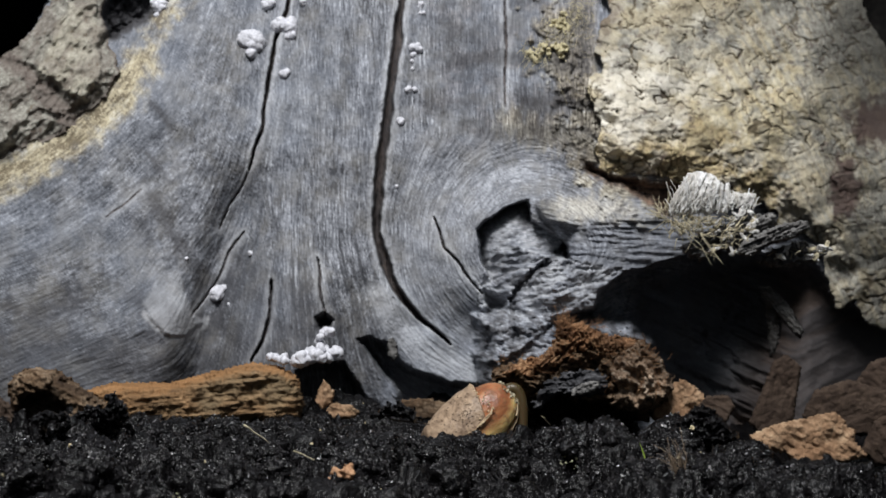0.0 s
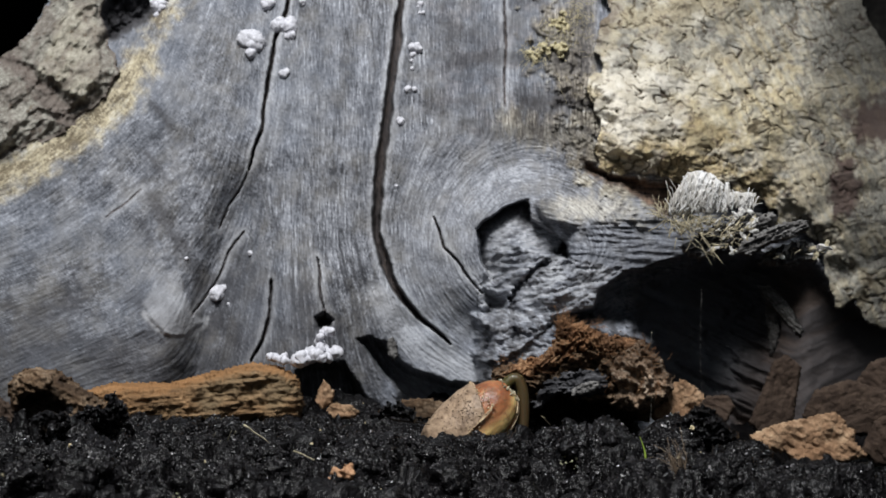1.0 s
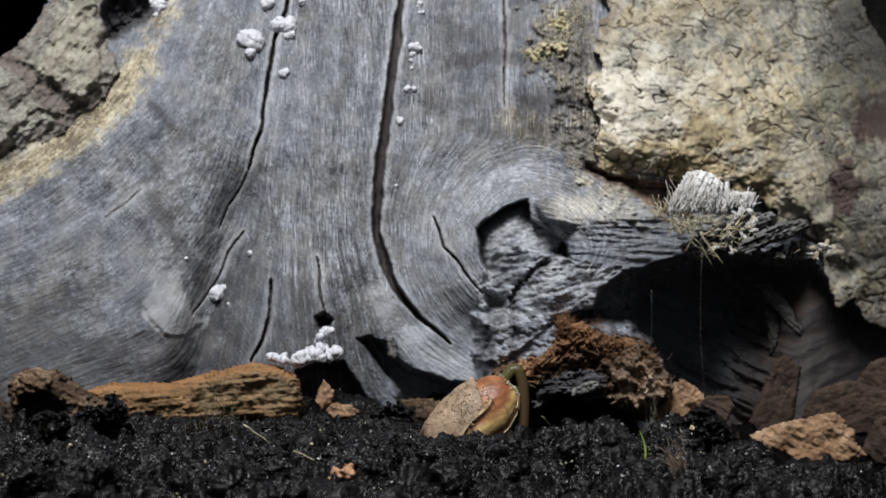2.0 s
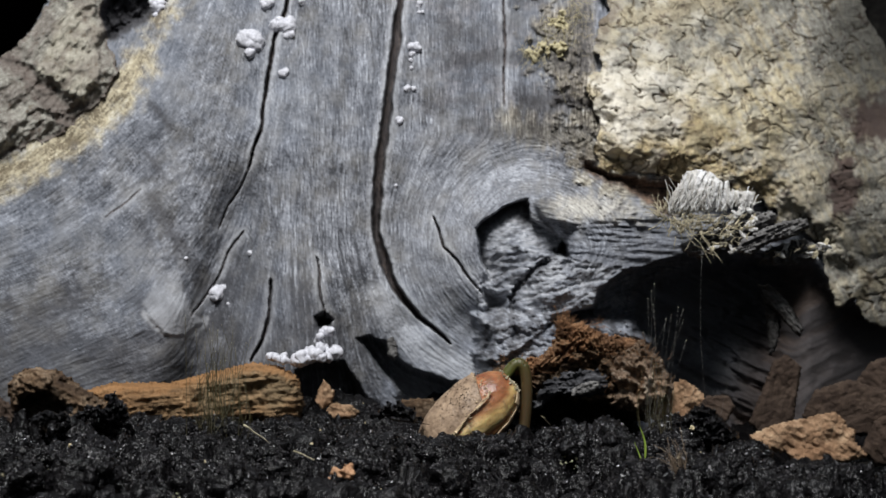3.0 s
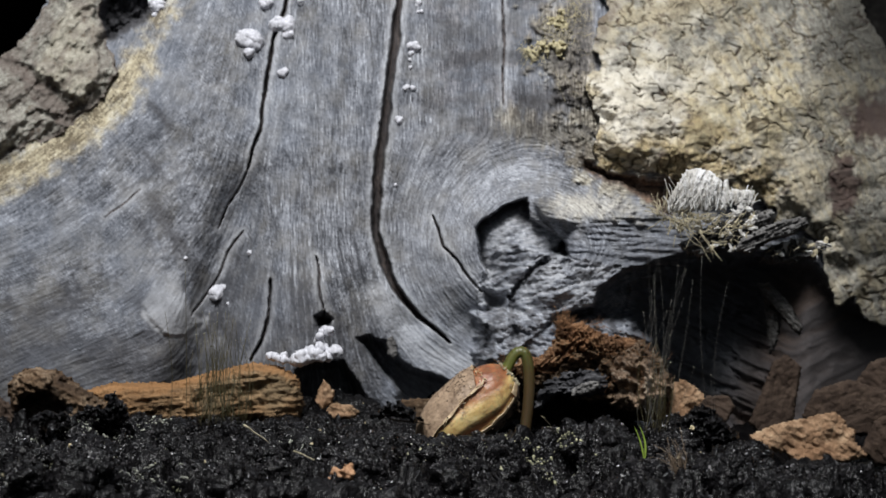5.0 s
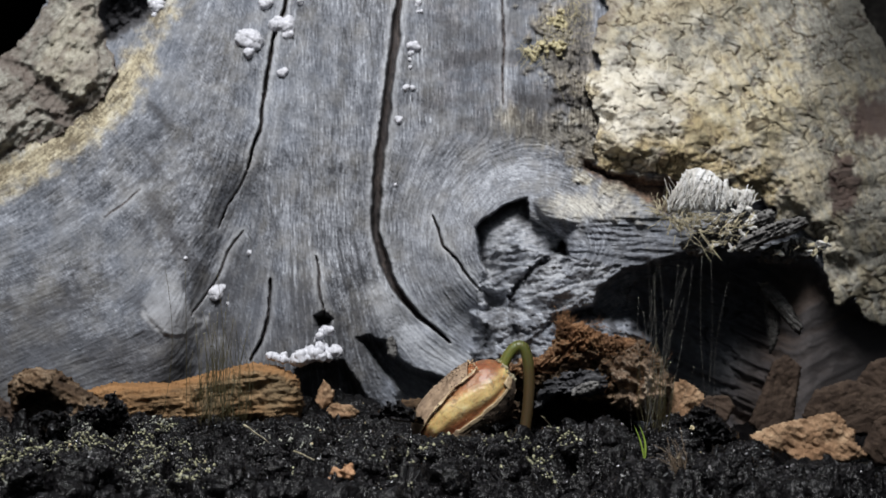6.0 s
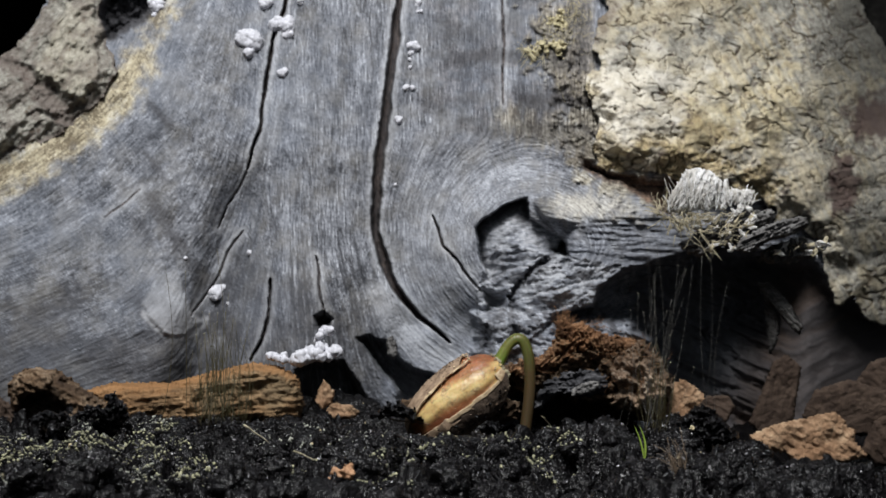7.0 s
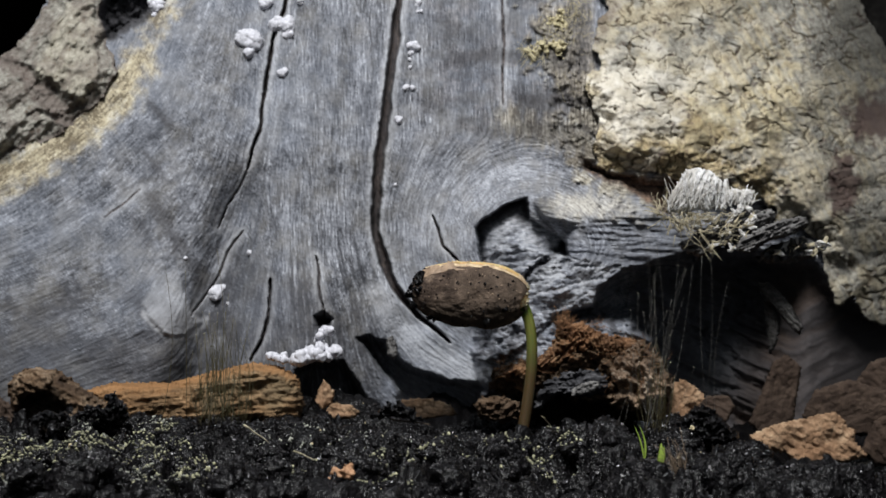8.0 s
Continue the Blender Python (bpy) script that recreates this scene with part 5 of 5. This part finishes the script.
def mould_patch(a, b, y, rx, ry, count, seed, material, size, label):
    """Granules that coat the soil about one place, as one piece."""
    rng = np.random.RandomState(seed)
    c = on(a, b, y)
    bm = lump_shape(seed, 1, .5, 1.3)
    bm.verts.ensure_lookup_table()
    sv, sf = np.array([v.co[:] for v in bm.verts]), np.array([[v.index for v in f.verts] for f in bm.faces])
    bm.free()
    P = MOULD_SPOTS[rng.permutation(len(MOULD_SPOTS))]
    far = np.hypot((P[:, 0] - c.x) / rx, (P[:, 1] - c.y) / ry)
    keep = fbm(P[:, 0] / .0036, P[:, 1] / .0036 + P[:, 2] / .005, 3, seed) - .12 * far ** 2 > (.40 if count > 1500 else .49)
    x, yy, z = P[keep & (far < 1)][:count].T
    verts, faces = [], []
    origin = np.array([c.x, c.y, float(soil_height(c.x, c.y))])
    for i in range(len(x)):
        s = size * (.55 + 1.4 * rng.rand() ** 3)
        verts.append(sv * s * rng.uniform(.7, 1.3, 3) + np.array([x[i], yy[i], z[i] + s * .6 + .00022]) - origin)
        faces.append(sf + i * len(sv))
    ob = mesh_of("mould_patch", np.vstack(verts), np.vstack(faces), material)
    ob.location = origin
    return tagged(ob, label, "mould", kind="stuff"), origin


PATCHES = [(*mould_patch(a, b, y, rx, ry, count, 300 + i, m, s, label), t0, t1) for i, (a, b, y, rx, ry, count, m, s, t0, t1, label) in enumerate((
    (275, 800, -.105, .016, .014, 5400, MOULD, .00017, 3.6, 7.4, "yellow-green mould crust spreading on black soil"),
    (330, 850, -.125, .014, .012, 3900, MOULD, .00017, 4.0, 7.6, "yellow-green mould crust spreading on black soil"),
    (150, 850, -.125, .018, .012, 3900, PALE_MOULD, .00016, 3.0, 6.6, "grey-green mould crust spreading on black soil"),
    (110, 735, -.075, .012, .010, 2520, PALE_MOULD, .00015, 2.6, 6.0, "grey-green mould crust spreading on black soil"),
    (205, 730, -.068, .012, .010, 2520, PALE_MOULD, .00015, 2.8, 6.0, "grey-green mould crust spreading on black soil"),
    (275, 750, -.078, .010, .008, 2160, MOULD, .00016, 4.2, 7.0, "yellow-green mould crust spreading on black soil"),
    (30, 800, -.105, .014, .012, 2760, MOULD, .00017, 4.4, 7.0, "yellow-green mould crust spreading on black soil"),
    (500, 835, -.115, .012, .010, 700, MOULD, .00019, 4.4, 7.4, "sparse yellow mould grains on black soil"),
    (660, 850, -.120, .016, .012, 800, MOULD, .00019, 4.6, 7.4, "sparse yellow mould grains on black soil"),
    (560, 770, -.085, .020, .012, 800, PALE_MOULD, .00018, 3.6, 6.6, "sparse grey mould grains on black soil"),
    (850, 800, -.100, .022, .016, 420, MOULD, .0002, 3.4, 6.6, "sparse yellow mould grains on black soil"),
    (985, 790, -.095, .008, .010, 280, MOULD, .00021, 3.0, 6.0, "sparse yellow mould grains on black soil")))]
crumbs("pale_grains", 140, 21, SPECK, .00018, .0005, "scattered pale grains on black soil", .1)

SEEDLING = thing("seedling", on(925, 765, -.05), "germinating seed with an arched green stem lifting its coat", "seedling")
SEED_LENGTH = .0260


def seed_body():
    """The seed lies along x with its stem end at the origin: a ribbed kernel between two half shells of coat."""
    body = new("seed")
    body.empty_display_size = .003
    body.parent = SEEDLING

    def form(u, v, grow, bumpy, seed):
        prof = np.sqrt(np.clip(1 - np.abs(2 * np.clip(u * .985 + .006, 0, 1) - 1) ** 2.7, 0, 1)) * (.90 + .12 * u)
        r = 1 + grow + bumpy * (fbm(u * 6 + 3, np.cos(v) * 2 + np.sin(v) * 1.3 + 5, 4, seed) - .5)
        return np.stack([-SEED_LENGTH * (1 - u) * (1 + grow * .3), .0074 * prof * np.cos(v) * r, .0074 * prof * np.sin(v) * r], -1)

    def sheet(name, u0, u1, v0, v1, grow, thick, bumpy, seed, material, label, ragged=.03, nu=90, nv=110, extra=None):
        """A shell over part of the seed's round, from v0 to v1 degrees, with ragged edges and thickness."""
        s, w = np.meshgrid(np.linspace(0, 1, nu), np.linspace(0, 1, nv), indexing="ij")
        u = u0 + (u1(w) - u0) * s if callable(u1) else u0 + (u1 - u0) * s
        lo, hi = v0(u), v1(u)
        jag = ragged * 130 * (fbm(u * 9, 0 * u + seed + .37, 4, seed) - .5)
        v = np.radians(lo + jag + (hi - lo + 0 * jag) * w)
        outer, inner = form(u, v, grow + (.07 * extra(u, v) - .05 if extra else 0), bumpy, seed), form(u, v, grow - thick, bumpy, seed)
        idx = np.arange(nu * nv).reshape(nu, nv)
        q = np.stack([idx[:-1, :-1], idx[1:, :-1], idx[1:, 1:], idx[:-1, 1:]], -1).reshape(-1, 4)
        N = nu * nv
        rim = np.concatenate([idx[:, 0], idx[-1, 1:], idx[-2::-1, -1], idx[0, -2:0:-1]])
        nxt = np.roll(rim, -1)
        faces = np.vstack([q, q[:, ::-1] + N, np.stack([rim, rim + N, nxt + N, nxt], -1)])
        vals = {"cream": np.tile(extra(u, v).reshape(-1), 2)} if extra else None
        return mesh_of(name, np.vstack([outer.reshape(-1, 3), inner.reshape(-1, 3)]), faces, material, body, label, values=vals)

    deg = np.degrees
    ridges = lambda u, v: np.maximum(np.maximum(step01(np.abs(deg(v) - 179 + 9 * np.sin(5 * u)), 27, 7), step01(np.abs(deg(v) - 213), 6, 2) * .8), step01(u, .86, .97) * step01(deg(v), 150, 176)) * step01(u, .08, .2)
    sheet("kernel", .01, .995, lambda u: 0 * u + 60, lambda u: 0 * u + 300, -.02, .3, .07, 81, KERNEL, "orange-red kernel with a cream ridge", 0, extra=ridges)
    sheet("seed_coat", .0, lambda w: .75 + .07 * w * (1 - w) * 4 - .05 * w, lambda u: 0 * u + 5, lambda u: 150 - 26 * (u - .3), .075, .05, .09, 82, COAT_TAN, "tan papery seed coat half")
    sheet("under_coat", .0, lambda w: .95 + .03 * np.sin(9 * w), lambda u: 0 * u + 372, lambda u: 206 + 8 * u, .085, .05, .20, 83, COAT_DARK, "dark seed coat half caked with soil")
    sheet("coat_rim", .06, .97, lambda u: 205 + 8 * u - 3.5 * np.sin(np.pi * u) ** .5, lambda u: 209 + 8 * u, .10, .035, .10, 83, CREAM, "pale torn inner edge of the coat", .06, 90, 8)
    sheet("coat_rim", .10, .80, lambda u: 148 - 26 * (u - .3), lambda u: 151 - 26 * (u - .3) + 2 * np.sin(20 * u), .088, .03, .09, 82, CREAM, "pale torn inner edge of the coat", .05, 90, 8)
    sheet("coat_flap", .03, lambda w: .42 + .05 * np.sin(7 * w), lambda u: 0 * u + 204, lambda u: 236 - 40 * u, .105, .03, .20, 83, COAT_TAN, "tan inner skin left on the dark coat", .10, 50, 24)
    sheet("coat_lip", .90, .995, lambda u: 0 * u + 196, lambda u: 0 * u + 220, .125, .04, .25, 84, CREAM, "curled pale lip of the coat", .08, 20, 14)
    # soil stuck to the underside and the tip
    rng = random.Random(9)
    bm = bmesh.new()
    for i in range(62):
        u, v = (rng.uniform(.0, .10), rng.uniform(215, 335)) if i < 22 else (rng.uniform(.05, .9), rng.uniform(228, 335))
        p = Vector(form(np.float64(u), np.radians(np.float64(v)), .10, .20, 83))
        r = rng.uniform(.0003, .0013 if i % 3 == 0 else .0007) if i < 22 else rng.uniform(.00015, .0010 if i % 8 == 0 else .00022)
        made = bmesh.ops.create_icosphere(bm, subdivisions=2, radius=r, matrix=Matrix.Translation(p))
        for q in made["verts"]:
            q.co = p + (q.co - p) * (1 + 1.3 * noise.fractal(q.co * 1500, .8, 2, 4))
    part("stuck_soil", bm, BED, body, "black soil crumbs sticking to the coat")

    def flecks(name, places, lo, hi, material, label, coat=(.085, .09, 82)):
        """Small torn flakes and grains stuck at places (along, around in degrees) on the coat."""
        bm = bmesh.new()
        for u, v in places:
            p = Vector(form(np.float64(u), np.radians(np.float64(v)), *coat))
            r = rng.uniform(lo, hi)
            turn = Matrix.Translation(p) @ Matrix.Rotation(rng.uniform(0, 6.3), 4, Vector((rng.gauss(0, 1), rng.gauss(0, 1), rng.gauss(0, 1)))) @ Matrix.Diagonal((rng.uniform(.8, 1.8), rng.uniform(.5, 1), rng.uniform(.35, .8), 1))
            made = bmesh.ops.create_icosphere(bm, subdivisions=1, radius=r, matrix=turn)
            for q in made["verts"]:
                q.co = p + (q.co - p) * (1 + .6 * noise.fractal(q.co * 2500, .8, 2, 3))
        part(name, bm, material, body, label, smooth=False)

    flecks("torn_flakes", [(rng.gauss(.775 + .0004 * (v - 60), .008), v) for v in [rng.uniform(20, 140) for _ in range(34)]], .00010, .00030, CREAM, "whitish torn flakes along the coat's edge")
    flecks("torn_flakes", [(u, 149 - 26 * (u - .3) + rng.gauss(0, 3)) for u in [rng.uniform(.3, .78) for _ in range(40)]], .00008, .00026, CREAM, "whitish torn flakes along the coat's edge")
    flecks("coat_grit", [(rng.uniform(.35, .84) if i % 3 else rng.gauss(.62, .05), rng.gauss(105, 22)) for i in range(150)], .00006, .00019, COAT_DARK, "dark grit stuck to the coat")
    flecks("clinging_crumbs", [(rng.uniform(.04, .94), rng.gauss(245, 26)) for i in range(60)], .00005, .00020, COAT_TAN, "dry crumbs clinging to the dark coat", (.09, .20, 83))
    flecks("clinging_soil", [(rng.uniform(.04, .94), rng.gauss(255, 32)) for i in range(50)], .00008, .00030, BED, "black soil clinging to the dark coat", (.09, .20, 83))
    flecks("coat_scales", [(rng.uniform(.3, .84), rng.gauss(100, 25)) for i in range(70)], .00008, .00020, COAT_TAN, "lifted scales of the papery coat")
    flecks("stem_collar", [(rng.uniform(.975, .999), rng.uniform(0, 360)) for i in range(70)], .00015, .00042, STRAW, "ragged collar of torn skin where the stem enters")
    return body


SEED = seed_body()
PIECES = 66


def stem_pieces():
    """Short overlapping lengths of stem; each is moved along the arch."""
    out = []
    for i in range(PIECES):
        t = i / (PIECES - 1)
        bm = bmesh.new()
        r = .00132 - .0001 * t + .00018 * max(0, t - .8) / .2
        rings = [(-.0009, .955), (-.0006, .985), (-.0003, .997), (0, 1), (.0003, .997), (.0006, .985), (.0009, .955)]
        loops = [[bm.verts.new((r * w * math.cos(k * math.pi / 9), r * w * math.sin(k * math.pi / 9), z)) for k in range(18)] for z, w in rings]
        for l0, l1 in zip(loops, loops[1:]):
            for k in range(18):
                bm.faces.new((l0[k], l0[(k + 1) % 18], l1[(k + 1) % 18], l1[k]))
        bm.faces.new(loops[0][::-1])
        bm.faces.new(loops[-1])
        ob = part("stem_piece", bm, STEM, SEEDLING)
        a = ob.data.attributes.new("up", "FLOAT", "POINT")
        a.data.foreach_set("value", np.array([t + v.co.z * 28 for v in ob.data.vertices], np.float32))
        out.append(ob)
    return out


STEM_PARTS = stem_pieces()


# ---- what moves ----
SEED_PATH = (  # seconds, stem end of the seed on the grid, tilt upwards, roll about its length
    (0.0, 903, 692, 42, 40), (1.0, 904, 688, 42, 38), (1.7, 905, 682, 42, 35), (2.8, 905, 674, 42, 30), (3.5, 905, 668, 41, 26), (4.5, 905, 662, 41, 20),
    (5.8, 900, 655, 40, 2), (6.5, 894, 648, 39, -10), (7.1, 889, 642, 38, -16), (7.2, 904, 610, 28, -42), (7.3, 908, 604, 24, -62), (7.5, 916, 590, 16, -68),
    (7.8, 928, 556, 4, -76), (8.0, 935, 526, -4, -84))
ARCH = (  # seconds, foot, two guides and head of the stem's curve
    (0.0, 920, 790, 930, 725, 924, 668, 892, 694), (1.0, 921, 788, 936, 696, 922, 640, 890, 688), (1.7, 922, 785, 935, 680, 919, 626, 890, 680), (3.5, 925, 780, 947, 651, 932, 601, 890, 670), (4.5, 926, 780, 951, 634, 929, 588, 892, 664),
    (5.8, 926, 780, 953, 616, 923, 574, 889, 656), (6.5, 926, 780, 957, 599, 915, 559, 884, 650), (7.1, 926, 780, 961, 579, 913, 561, 879, 644), (7.2, 926, 780, 956, 570, 934, 548, 894, 612),
    (7.3, 926, 780, 952, 570, 940, 545, 898, 606), (7.5, 926, 780, 948, 590, 946, 535, 908, 592), (7.8, 922, 783, 944, 650, 962, 560, 912, 556), (8.0, 921, 785, 938, 690, 958, 580, 918, 530))


STEM_LENGTH = .0345


def motions():
    rows = []
    for t, a, b, tilt, roll in SEED_PATH:
        p = on(a, b, -.05) - SEEDLING.location
        rows.append((t, Matrix.Translation(p) @ pose(0, 0, 0, 0, -tilt, 0) @ pose(0, 0, 0, roll, 0, 0)))
    walk(SEED, rows)
    curves = []
    for t, *c in ARCH:
        P = [on(c[2 * i], c[2 * i + 1], -.0495) - SEEDLING.location for i in range(4)]
        pts = []
        for k in range(101):
            s = k / 100
            pts.append((1 - s) ** 3 * P[0] + 3 * s * (1 - s) ** 2 * P[1] + 3 * s * s * (1 - s) * P[2] + s ** 3 * P[3])
        dist = np.concatenate([[0], np.cumsum([(q - p).length for p, q in zip(pts, pts[1:])])])
        curves.append((t, pts, dist))
    for i, ob in enumerate(STEM_PARTS):
        rows = []
        for t, pts, dist in curves:
            want = STEM_LENGTH * i / (PIECES - 1)
            k = int(np.clip(np.searchsorted(dist, want), 1, 99))
            way = (pts[k + 1] - pts[k - 1]).normalized()
            spot = pts[k] + (way * min(.010, want - dist[-1]) if want > dist[-1] else Vector((0, 0, 0)))
            side = Vector((0, 1, 0))
            m = Matrix((side.cross(way).normalized(), side, way)).transposed().to_4x4()
            rows.append((t, Matrix.Translation(spot) @ m))
        walk(ob, rows)
    pivot = on(240, 800)
    for ob in [STUMP] + FUNGI:
        here = Matrix.Translation(ob.location)
        walk(ob, [(t, Matrix.Translation(pivot) @ pose(0, 0, 0, 0, -.33 * f, 0) @ Matrix.Translation(-pivot) @ here) for t, f in ((0.0, 0.0), (1.5, .25), (3.0, .5), (4.5, .78), (6.0, .97), (8.0, 1.0))])
    for stalk, foot, length, t0, t1 in LEFT_STALKS + RIGHT_STALKS + BASE_STALKS:
        low = Matrix.Translation(foot - Vector((0, 0, length + .004)))
        walk(stalk, [(0.0, low), (t0, low), ((t0 + t1) / 2, Matrix.Translation(foot - Vector((0, 0, length * .35)))), (t1, Matrix.Translation(foot)), (8.0, Matrix.Translation(foot))])
    for ob, foot, length, *keys in BLADES:
        walk(ob, [(t, Matrix.Translation(foot - Vector((0, 0, length * (1 - h))))) for t, h in keys])
    for ob, origin, t0, t1 in PATCHES:
        walk(ob, [(0.0, Matrix.Translation(origin - np.array([0, 0, .0035]))), (t0, Matrix.Translation(origin - np.array([0, 0, .0035]))), ((t0 + t1) / 2, Matrix.Translation(origin - np.array([0, 0, .0004]))), (t1, Matrix.Translation(origin)), (8.0, Matrix.Translation(origin))])


motions()
